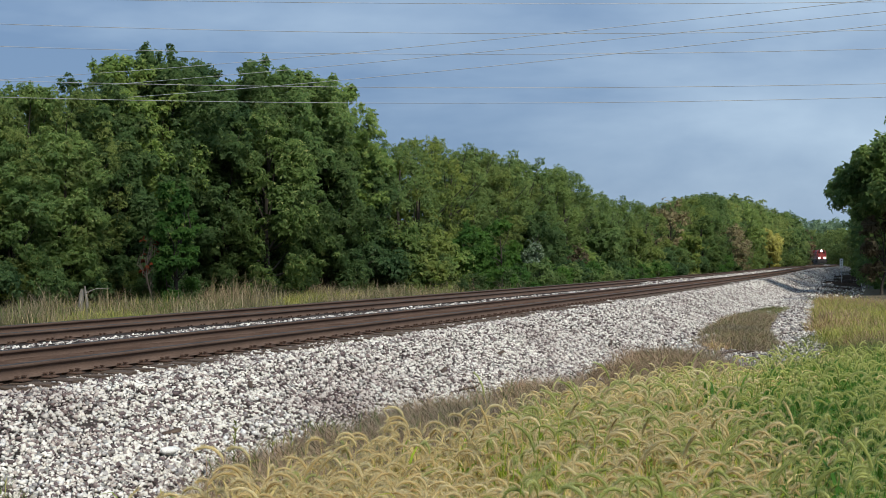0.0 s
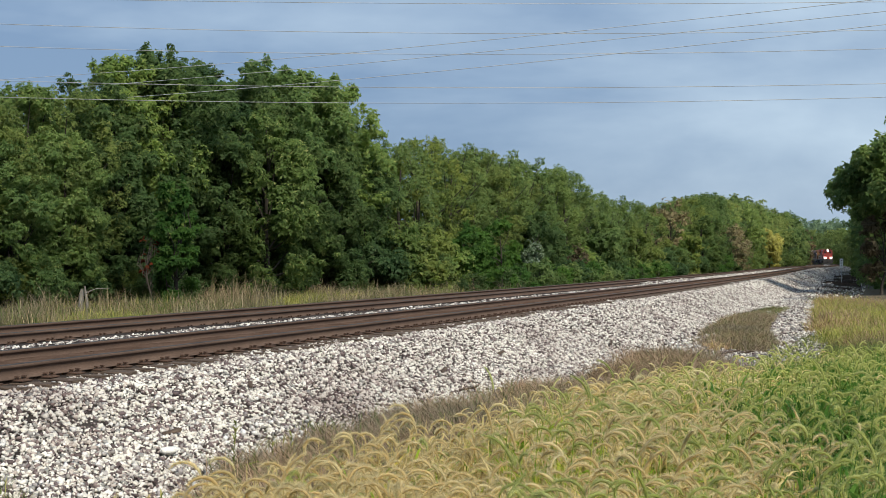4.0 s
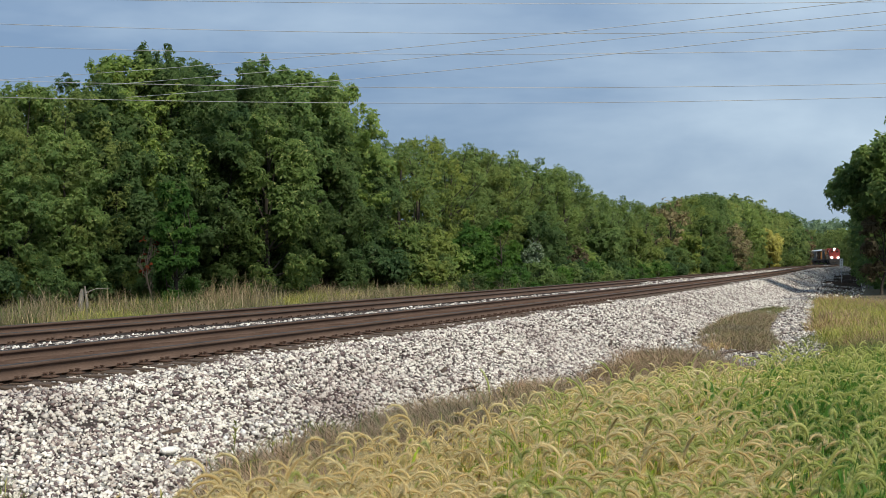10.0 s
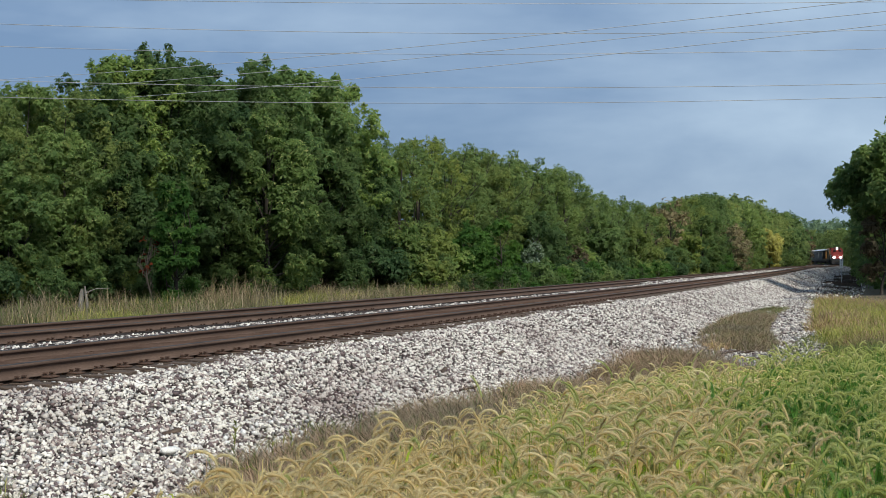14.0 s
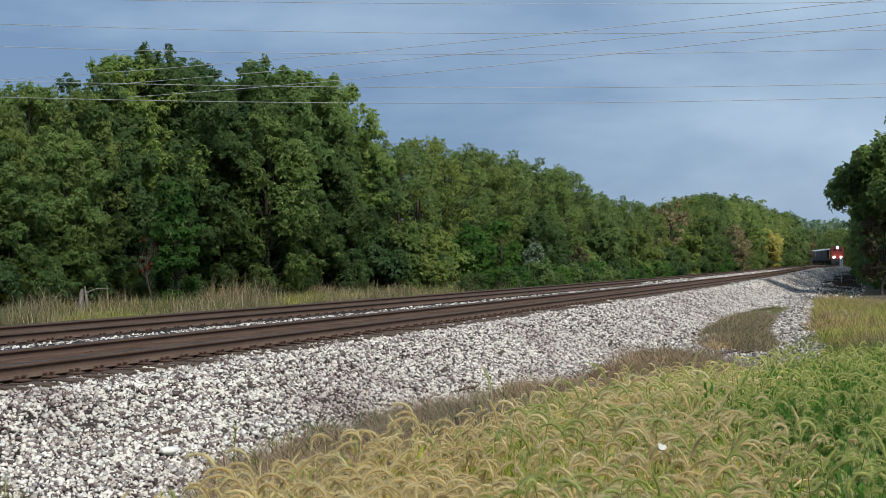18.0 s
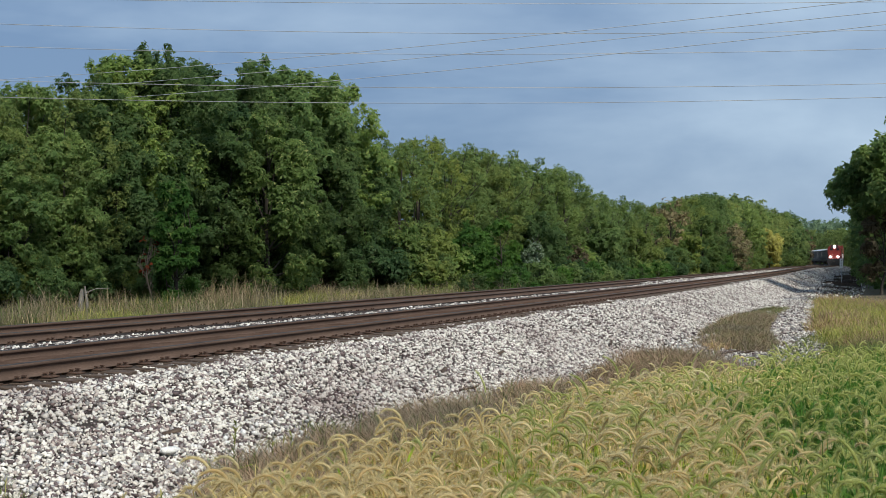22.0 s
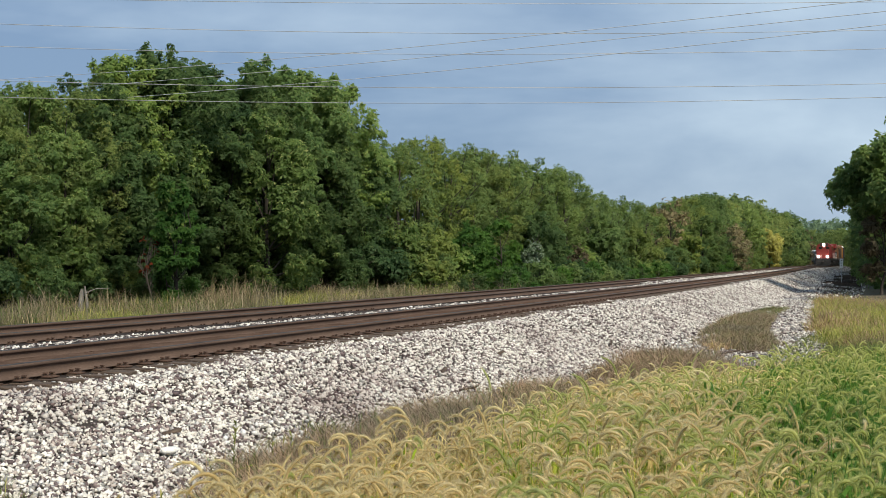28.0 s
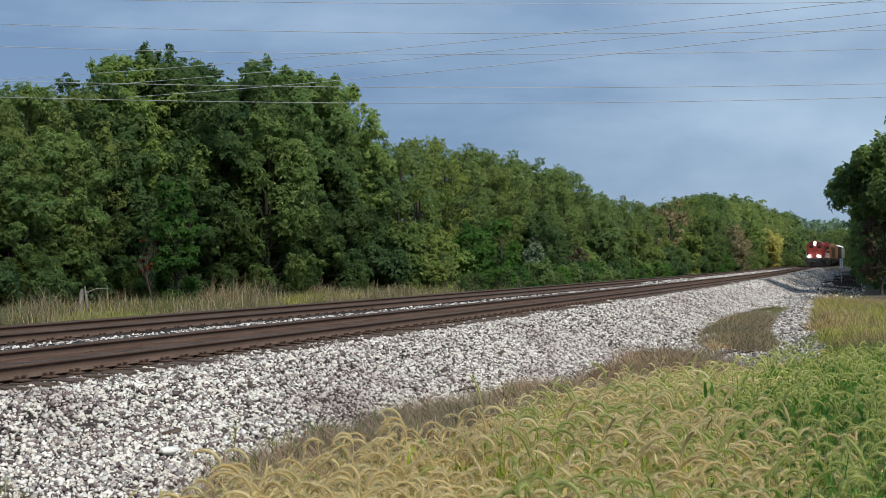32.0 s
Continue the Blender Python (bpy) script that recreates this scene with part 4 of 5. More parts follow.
def foxtail_arrays(seed, stalks, spread, height, dry, head_len, bristles):
    """A patch of foxtail grass: stems, blades and arching bristly heads."""
    rng = np.random.default_rng(seed)
    quads, tris = [[], [], [], []], [[], []]
    for _ in range(stalks):
        rr, ra = spread * rng.random() ** 0.5, rng.uniform(0, 2 * np.pi)
        foot = np.array([rr * np.cos(ra), rr * np.sin(ra), 0])
        h = height * rng.uniform(0.72, 1.06)
        is_dry = rng.random() < dry
        path, d = stalk_path(rng, h, rng.uniform(0.05, 0.25), 0.0)
        path += foot
        side = np.array([-d[1], d[0], 0])
        quads[1 if is_dry else 0].append(ribbon(path, np.linspace(0.0028, 0.0016, 6), side))
        for _b in range(rng.integers(4, 7)):
            z0 = h * rng.uniform(0.08, 0.72)
            base = np.array([np.interp(z0, path[:, 2], path[:, k]) for k in range(3)])
            bp, bd = stalk_path(rng, rng.uniform(0.22, 0.42), rng.uniform(0.5, 1.1), rng.uniform(0.3, 0.9), 5)
            bside = np.array([-bd[1], bd[0], 0.25])
            w = rng.uniform(0.005, 0.010) * (1.0 if dry > 0.3 else 1.4)
            quads[1 if is_dry and rng.random() < 0.8 else 0].append(ribbon(bp + base, w * np.array([0.7, 1, 0.9, 0.6, 0.08]), bside))
        if rng.random() < (0.33 if dry > 0.3 else 0.5):
            continue
        # seed head: bends right over from the stem's tip, to either side of the wind
        L = head_len * rng.uniform(0.7, 1.2)
        aim = rng.normal(0.0, 0.6) + (0.0 if rng.random() < 0.55 else np.pi)
        hd = np.array([np.cos(aim), np.sin(aim) * 0.8, 0])
        tt = np.linspace(0, 1, 7)
        bend = rng.uniform(1.9, 3.3) if rng.random() < 0.85 else rng.uniform(0.5, 1.5)
        ang = np.pi / 2 - 0.15 - bend * tt
        step = np.stack([np.cos(ang)[:, None] * hd, np.stack([0 * tt, 0 * tt, np.sin(ang)], 1)], 0).sum(0) * (L / 6)
        hp = path[-1] + np.cumsum(step, 0) - step[0]
        fat = rng.uniform(0.0048, 0.0078)
        k = 2 if rng.random() < dry * 1.1 else 3
        quads[k].append(tube_arrays(hp, fat * np.array([0.5, 0.95, 1, 1, 0.95, 0.75, 0.25]), 5))
        m = bristles
        pick = rng.uniform(0, 6, m)
        b0 = np.stack([np.interp(pick, np.arange(7), hp[:, c]) for c in range(3)], 1)
        out = rng.normal(size=(m, 3))
        out /= np.linalg.norm(out, axis=1, keepdims=True)
        fwd = np.stack([np.interp(pick, np.arange(7), step[:, c]) for c in range(3)], 1)
        fwd /= np.linalg.norm(fwd, axis=1, keepdims=True) + 1e-9
        tip = b0 + (out * 1.0 + fwd * 0.5) * rng.uniform(0.013, 0.026, (m, 1))
        across = np.cross(out, fwd) * 0.0013
        tv = np.stack([b0 - across, b0 + across, tip], 1).reshape(-1, 3)
        tris[k - 2].append((tv, np.arange(3 * m).reshape(-1, 3)))
    pieces, which = [], []
    for k in range(4):
        for v, f in quads[k]:
            f3 = np.concatenate([f[:, [0, 1, 2]], f[:, [0, 2, 3]]])
            pieces.append((v, f3))
            which += [k] * len(f3)
    for k in range(2):
        for v, f in tris[k]:
            pieces.append((v, f))
            which += [k + 2] * len(f)
    v, f = joined(pieces)
    return v, f, np.array(which)


def tuft_arrays(seed, blades, spread, height, share=0.5, width=0.004, lean=(0.1, 0.6)):
    rng = np.random.default_rng(seed)
    pieces, which = [], []
    for _ in range(blades):
        rr, ra = spread * rng.random() ** 0.5, rng.uniform(0, 2 * np.pi)
        foot = np.array([rr * np.cos(ra), rr * np.sin(ra), 0])
        p, d = stalk_path(rng, height * rng.uniform(0.45, 1.1), rng.uniform(*lean), rng.uniform(0.0, 0.35), 4)
        v, f = ribbon(p + foot, width * np.array([0.8, 1, 0.75, 0.1]) * rng.uniform(0.7, 1.3), np.array([-d[1], d[0], 0.1]))
        f3 = np.concatenate([f[:, [0, 1, 2]], f[:, [0, 2, 3]]])
        pieces.append((v, f3))
        which += [0 if rng.random() < share else 1] * len(f3)
    v, f = joined(pieces)
    return v, f, np.array(which)


SWAYING = []


def gathered(name, rows, mats, label, category="grass"):
    """Many placed tufts as one object: rows of (arrays, place, turn, scale, tallness)."""
    pieces, which = [], []
    for (v, f, w), p, a, k, tall in rows:
        c, sn = math.cos(a) * k, math.sin(a) * k
        pieces.append((v @ np.array([[c, sn, 0], [-sn, c, 0], [0, 0, k * tall]]) + np.array(p), f))
        which.append(w)
    v, f = joined(pieces)
    ob = new(name, mesh_of(name, v, f, mats, False, np.concatenate(which)))
    return tagged(ob, label, category, kind="stuff")


def grasses():
    rng = random.Random(3)
    fox = [M_blade, M_straw, M_head, M_headgreen]
    tall = {"dry": (0.84, 0.85, 0.165, 560), "half": (0.88, 0.55, 0.16, 480), "lush": (0.94, 0.06, 0.13, 300)}
    near = {k: [foxtail_arrays(200 + 10 * n + i, 135, 0.62, h, d, L, b) for i in range(3)] for n, (k, (h, d, L, b)) in enumerate(tall.items())}
    away = {k: [foxtail_arrays(300 + 10 * n + i, 70, 0.62, h, d, L, 60) for i in range(2)] for n, (k, (h, d, L, b)) in enumerate(tall.items())}
    near_mesh = {k: [mesh_of("foxtail_grass", *a[:2], [M_lush, *fox[1:]] if k == "lush" else fox, False, a[2]) for a in arrays] for k, arrays in near.items()}
    rest = {"dry": [], "half": [], "lush": []}
    for y in np.arange(3.5, 20.0, 0.75):
        half_w = 0.36 * y + 0.6
        for x in np.arange(-half_w, half_w, 0.75):
            px, py = x + rng.uniform(-0.3, 0.3), y + rng.uniform(-0.3, 0.3)
            s, u = (float(a[0]) for a in nearest([px], [py]))
            edge = float(np.interp(s, [0, 5.8, 6.85, 7.8, 9.0, 11.2, 13, 14.2, 15.8, 16.4, 18.3, 19.8, 22], [6.5, 6.5, 6.5, 6.6, 6.9, 6.85, 6.75, 6.95, 7.5, 8.1, 9.0, 9.6, 13])) + 0.12 * math.sin(s * 0.9) + 0.15 * math.sin(s * 2.3)
            if u < edge:
                continue
            side = px / py + rng.uniform(-0.09, 0.09)
            kind = "dry" if side < 0.13 else "half" if side < 0.25 else "lush"
            z = float(ground_z([px], [py])[0]) - 0.03
            k = rng.uniform(0.9, 1.08) * float(np.interp(u - edge, [0, 0.9], [0.8, 1.0]))
            turn = rng.uniform(-28, 28)
            if py < 9.5:
                ob = new("foxtail_grass", rng.choice(near_mesh[kind]))
                ob.matrix_basis = pose(px, py, z, 0, 0, turn) @ Matrix.Diagonal((k, k, k, 1))
                tagged(ob, {"dry": "straw-coloured foxtail grass with arching bristly seed heads", "half": "half-green foxtail grass with arching pale seed heads", "lush": "green foxtail grass with drooping pale seed heads"}[kind], "grass", "foxtail patches", "stuff")
                SWAYING.append((ob, px, py, z, turn))
            else:
                rest[kind].append((rng.choice(away[kind]), (px, py, z), radians(turn), k, 1.0))
    for kind, rows in rest.items():
        gathered("foxtail_field", rows, [M_lush, *fox[1:]] if kind == "lush" else fox, {"dry": "straw-coloured foxtail grass standing behind the nearest patches", "half": "half-green foxtail grass standing behind the nearest patches", "lush": "deep green grass standing behind the nearest patches"}[kind])
    brown = [tuft_arrays(240 + i, 420, 0.5, 0.36, (0.95, 0.85, 0.6)[i], 0.0034, (0.3, 1.5)) for i in range(3)]
    rough = [tuft_arrays(250 + i, 150, 0.85, (0.62, 0.42, 0.5, 0.3)[i], (0.95, 0.7, 0.5, 0.15)[i], 0.0055, (0.2, 1.2)) for i in range(4)]
    green = [tuft_arrays(260 + i, 190, 0.85, 0.46, (0.97, 0.7, 0.3)[i], 0.005, (0.2, 1.3)) for i in range(3)]

    def row(kinds, s, u, k, tallness=1.0):
        p = at(s, u)
        z = float(surface_z(np.array([s]), np.array([u]))[0]) + GRADE * s
        return rng.choice(kinds), (p.x, p.y, z - 0.02), rng.uniform(0, 6.28), k, tallness

    spots = [(11.5, 4.1), (13.6, 3.7), (14.4, 4.3), (16.0, 4.0), (17.6, 4.5), (19.5, 4.8), (21.5, 4.6), (24.5, 4.9), (26.5, 5.6), (15.5, 5.0), (18.5, 5.6), (12.5, 5.2), (10.5, 5.0), (21.0, 6.2), (24.0, 7.0), (27, 7.6), (13.5, 6.4), (16.5, 6.8), (19, 7.6), (9.0, 5.6)]
    fringe = [row(brown, c[0] + rng.gauss(0, 0.6), c[1] + rng.gauss(0, 0.28), rng.uniform(0.55, 1.0)) for c in spots for _ in range(5)]
    fringe += [row(brown, rng.uniform(8, 26), rng.uniform(4.8, 7.9), rng.uniform(0.6, 1.0)) for _ in range(80)]
    fringe += [row(brown, s, float(np.interp(s, [7.5, 9, 11.5, 14], [6.0, 6.1, 6.9, 8.0])) + rng.uniform(-0.9, 0.6), rng.uniform(1.0, 1.6)) for s in (rng.uniform(7.8, 15) for _ in range(60))]
    for s, u, ws, wu, n in ((12.4, 4.6, 0.8, 0.4, 34), (10.8, 5.4, 0.7, 0.4, 24), (15.6, 5.0, 0.9, 0.45, 50), (14.2, 5.6, 0.8, 0.4, 30), (17.6, 5.6, 0.8, 0.4, 26), (25.5, 5.8, 1.3, 0.4, 46), (22.0, 6.2, 1.2, 0.4, 24)):
        fringe += [row(brown, s + rng.gauss(0, ws), u + rng.gauss(0, wu), rng.uniform(0.9, 1.5)) for _ in range(n)]
    gathered("dry_grass", fringe, [M_brown, M_weed], "low brown dry grass on the edge of the gravel")
    soft = [tuft_arrays(270 + i, 240, 0.6, 0.26, (0.9, 0.75, 0.6)[i], 0.0038, (0.5, 1.7)) for i in range(3)]
    edging = [tuft_arrays(280 + i, 150, 0.45, 0.17, 0.3, 0.0038, (0.5, 1.8)) for i in range(2)]
    patch = []
    for _ in range(520):
        s = rng.uniform(33.0, 60.0) if rng.random() < 0.4 else rng.uniform(33.0, 48.0)
        lo, hi = float(np.interp(s, [33, 36, 40, 48, 55, 60], [5.5, 5.0, 4.75, 4.6, 4.8, 5.0])), float(np.interp(s, [33, 36, 38, 41, 44, 50, 60], [6.6, 6.8, 6.4, 5.8, 5.6, 5.35, 5.15]))
        off = max(-1.3, min(1.3, rng.gauss(0, 0.6)))
        kinds = edging if abs(off) > 0.75 or s > 50 or rng.random() < 0.25 else soft
        patch.append(row(kinds, s + rng.gauss(0, 0.4), (lo + hi) / 2 + off * (hi - lo) / 2, rng.uniform(0.8, 1.2) * (1.2 - 0.4 * abs(off))))
    stray = [tuft_arrays(290, 26, 0.16, 0.42, 0.8, 0.009, (0.3, 1.3))]
    gathered("yellowed_weeds", [row(stray, 32.4 + rng.gauss(0, 0.5), 5.6 + rng.gauss(0, 0.22), rng.uniform(0.5, 0.9)) for _ in range(5)], [M_brown, M_straw], "yellowed dry weeds at the edge of the grass patch")
    sprout = [tuft_arrays(292, 40, 0.22, 0.22, 0.6, 0.004, (0.3, 1.4))]
    tufts = [(8.9, 3.05), (14.2, 3.35), (13.3, 3.5), (12.6, 3.9), (20.0, 3.9)]
    gathered("sprouting_grass", [row(sprout, a + rng.gauss(0, 0.12), b + rng.gauss(0, 0.1), rng.uniform(0.7, 1.2)) for a, b in tufts for _ in range(3)], [M_weed, M_verge], "green grass sprouting through the ballast")
    gathered("dry_grass_patch", patch, [M_patch, M_weed], "patch of low grey-brown grass on the gravel")
    left = ([36, 43, 54, 66, 80], [8.7, 8.2, 7.5, 7.0, 6.6])
    verge = []
    while len(verge) < 620:
        s = rng.uniform(34, 76)
        u = rng.uniform(float(np.interp(s, *left)), 14.5)
        if s < 77 - 5.0 * (u - 6.6):
            tone = noise.noise(Vector((s * 0.22, u * 0.55, 9.0))) + (0.3 if u < float(np.interp(s, *left)) + 0.9 or s > 66 - 5 * (u - 6.6) else -0.1)
            verge.append(row(green[2:] if tone > 0.4 else green[1:2] if tone > 0.1 else green[:1], s, u, rng.uniform(0.6, 1.2), rng.uniform(0.5, 1.2) * (1.0 + 0.5 * tone)))
    gathered("verge_grass", verge, [M_verge, M_brown], "green and yellow rough grass beside the access track")
    low = [row(soft, s, rng.uniform(float(np.interp(s, [17, 25, 34, 40], [8.6, 8.6, 9.2, 9.2])), 14.0), rng.uniform(0.8, 1.5)) for s in (rng.uniform(17, 40) for _ in range(300))]
    low += [row(edging, s, float(np.interp(s, [22, 30, 38], [7.0, 7.8, 8.2])) + rng.uniform(-0.6, 0.9), rng.uniform(0.7, 1.3)) for s in (rng.uniform(21, 40) for _ in range(90))]
    gathered("low_grass", low, [M_verge, M_weed], "low green grass behind the foxtails")
    ruddy = [row(soft, s, float(np.interp(s, *left)) + rng.uniform(-0.5, 1.1), rng.uniform(0.8, 1.3)) for s in (rng.uniform(42, 76) for _ in range(140))]
    gathered("reddish_grass", ruddy, [M_brown, M_verge], "low reddish grass along the gravel track")
    across, weeds = [], []
    for _ in range(640):
        s, u = rng.uniform(20, 75), -rng.uniform(8.0, 19.0)
        tone = noise.noise(Vector((s * 0.35, u * 0.35, 5.0)))
        if tone < -0.28 and u < -9:
            weeds.append(row(green[:1], s, u, rng.uniform(0.8, 1.3), rng.uniform(0.8, 1.4)))
        else:
            across.append(row(rough, s, u, rng.uniform(0.6, 1.3), 1.0 + 1.1 * max(0.0, tone + 0.05) + (0.8 if rng.random() < 0.12 else 0.0)))
    across += [row(rough, s, -rng.uniform(7.8, 12.0), rng.uniform(0.9, 1.4)) for s in (rng.uniform(75, 170) for _ in range(150))]
    across += [row(edging, s, -rng.uniform(8.5, 17.0), rng.uniform(1.3, 2.4)) for s in (rng.uniform(26, 80) for _ in range(90))]
    gathered("green_weeds", weeds, [M_verge, M_weed], "green weeds among the rough grass by the wood")
    gathered("rough_grass", across, [M_rough, M_weed], "tall pale rough grass between the tracks and the wood")


# ---- wires ----
def wires():
    # plan of two spans, and the heights of each wire at the start, a middle share and the end of the span
    across, skew = ((-15.34, 45.0), (15.34, 45.0)), ((-22.0, 60.0), (13.0, 36.0))
    rows = [(across, 0, 0.5, 1, 10.2, 9.99, 10.05), (across, 0, 0.5, 1, 9.28, 8.96, 9.07), (across, 0, 0.5, 1, 8.5, 8.23, 8.42), (across, 0, 0.5, 1, 7.31, 7.07, 7.21), (across, 0, 0.5, 1, 6.74, 6.53, 6.74),
            (skew, 0.0575, 0.6286, 0.983, 9.22, 8.56, 8.44), (skew, 0.0575, 0.6286, 0.983, 8.63, 8.16, 8.08), (skew, 0.0575, 0.6286, 0.983, 8.05, 7.64, 7.71)]
    for span, t0, t1, t2, z0, z1, z2 in rows:
        a, b = span
        curve = np.polyfit([t0, t1, t2], [z0, z1, z2], 2)
        t = np.linspace(-0.4, 1.4, 61)
        p = np.column_stack([a[0] + (b[0] - a[0]) * t, a[1] + (b[1] - a[1]) * t, np.polyval(curve, t)])
        v, f = tube_arrays(p, np.full(61, 0.0105), 5)
        ob = new("overhead_wire", mesh_of("overhead_wire", v, f, M_dimwire if span is across else M_wire, True))
        tagged(ob, "thin grey overhead power wire, coloured darker to offset the sun" if span is across else "thin pale overhead power wire", "wire", "overhead wires")


# ---- lineside things ----
def lineside():
    m = along(126, 6.1, -0.6)
    post = thing("lineside_sign", m, "small white upright sign on a thin metal post", "sign")
    part("post", boxed((-0.035, -0.03, -0.3), (0.035, 0.03, 1.5), 0.006), M_post, post)
    plate = part("sign_plate", boxed((-0.15, -0.05, 1.0), (0.15, -0.032, 1.9), 0.004), M_white, post, "white painted sign plate")
    for i, z in enumerate((1.72, 1.48, 1.24)):
        part("marking", boxed((-0.035, -0.056, z - 0.035), (0.035, -0.0505, z + 0.035)), M_black, plate, "dark bar marking")
    # heap of old sleepers
    rng = random.Random(9)
    for i in range(28):
        s = rng.uniform(106, 150) if i < 16 else rng.uniform(140, 185)
        u = rng.uniform(4.9, 7.2) if i < 16 else rng.uniform(6.2, 8.0)
        p = at(s, u)
        ob = new("old_sleeper", part_mesh_tie(rng))
        ob.matrix_basis = pose(p.x, p.y, float(ground_z([p.x], [p.y])[0]) + 0.16 + (0.08 if i < 16 else 0.2) * (i % 3), rng.uniform(-4, 4), rng.uniform(-6, 6), rng.uniform(0, 180))
        tagged(ob, "dark weathered old sleeper dumped beside the line", "sleeper", "dumped sleepers")
    # scraps of wood on the stones
    for s, u, L, a in ((11.9, 2.75, 0.2, 30), (20.4, 2.8, 0.24, 70), (31.5, 3.3, 0.4, 80), (14.7, 2.2, 0.2, 100), (19.7, 3.4, 0.4, -15), (24.0, 2.7, 0.25, 50), (30.4, 6.15, 0.75, -10), (30.0, 6.9, 0.6, 5), (31.2, 6.5, 0.5, -25), (28.6, 6.0, 0.4, 15)):
        p = at(s, u, float(surface_z(np.array([s]), np.array([u]))[0]) + (0.06 if u < 4.3 else 0.11))
        bm = boxed((-L / 2, -0.028, -0.016), (L / 2, 0.028, 0.016), 0.006)
        for v in bm.verts:
            v.co += Vector((rng.uniform(-0.02, 0.02), rng.uniform(-0.008, 0.008), rng.uniform(-0.006, 0.006)))
        me = bpy.data.meshes.new("wood_scrap")
        bm.to_mesh(me)
        bm.free()
        me.materials.append(M_tie)
        ob = new("wood_scrap", me)
        ob.matrix_basis = pose(p.x, p.y, p.z, 8, -12, a)
        tagged(ob, "dark splintered scrap of wood lying on the ballast", "wood scrap", "wood scraps")
    # thin weeds growing out of the stones
    for i, (s, u, h) in enumerate(((11.4, 3.75, 0.62), (11.9, 3.95, 0.42), (12.6, 3.8, 0.34), (11.0, 4.1, 0.3), (9.2, 4.3, 0.3), (8.6, 4.5, 0.25))):
        r = np.random.default_rng(400 + i)
        path, d = stalk_path(r, h, 0.12, 0.0)
        stem = tube_arrays(path, np.linspace(0.005, 0.002, 6), 5)
        leaves = []
        for _ in range(int(20 * h / 0.4)):
            z0 = h * r.uniform(0.15, 1.0)
            base = np.array([np.interp(z0, path[:, 2], path[:, k]) for k in range(3)])
            lp, ld = stalk_path(r, r.uniform(0.05, 0.11), r.uniform(0.4, 1.2), 0.2, 4)
            leaves.append(ribbon(lp + base, 0.009 * np.array([0.4, 1, 0.7, 0.1]), np.array([-ld[1], ld[0], 0.2])))
        p = at(s, u, float(surface_z(np.array([s]), np.array([u]))[0]))
        weed = thing("weed", pose(*p), "thin green weed growing out of the ballast", "weed", "weeds on the ballast")
        part_of("stem", mesh_of("stem", *stem, M_weed), weed)
        part_of("foliage", mesh_of("foliage", *joined(leaves), M_verge), weed)
    # dead stumps at the wood's edge
    for dx, h, tilt in ((0.0, 1.0, 3), (0.24, 1.1, -4)):
        p = at(36.5, -15.5)
        r = np.random.default_rng(int(h * 100))
        z = np.linspace(0, h, 6)
        path = np.column_stack([np.cumsum(r.normal(size=6) * 0.02), np.cumsum(r.normal(size=6) * 0.02), z])
        v, f = tube_arrays(path, np.array([0.12, 0.09, 0.085, 0.085, 0.08, 0.04]) * (1.0 if dx == 0 else 0.55), 8)
        pieces = [(v, f)]
        if dx:
            pieces.append(tube_arrays(np.array([[0, 0, 0.85], [0.35, 0.1, 0.98], [0.8, 0.1, 0.95]]), np.array([0.022, 0.016, 0.006]), 5))
        v, f = joined(pieces)
        ob = new("dead_stump", mesh_of("dead_stump", v, f, M_dead, True))
        ob.matrix_basis = pose(p.x + dx, p.y, float(ground_z([p.x], [p.y])[0]) - 0.05, 0, tilt, 0)
        tagged(ob, "grey weathered dead trunk in the rough grass", "stump", "dead stumps")


# ---- train ----
TRAIN = []


def bogie(parent, y, axles, r=0.53):
    t = part("truck_frame", boxed((-1.2, y - (1.9 if axles == 3 else 1.3), 0.45), (1.2, y + (1.9 if axles == 3 else 1.3), 0.8), 0.05), M_steel, parent, "dark steel truck frame")
    for k in range(axles):
        yy = y + (k - (axles - 1) / 2) * 1.7
        w = bmesh.new()
        for x in (-0.755, 0.755):
            rod(w, (x - 0.06, yy, r), (x + 0.06, yy, r), r, sides=18)
        rod(w, (-0.75, yy, r), (0.75, yy, r), 0.09)
        part("wheelset", w, M_steel, t, "dark steel wheelset")


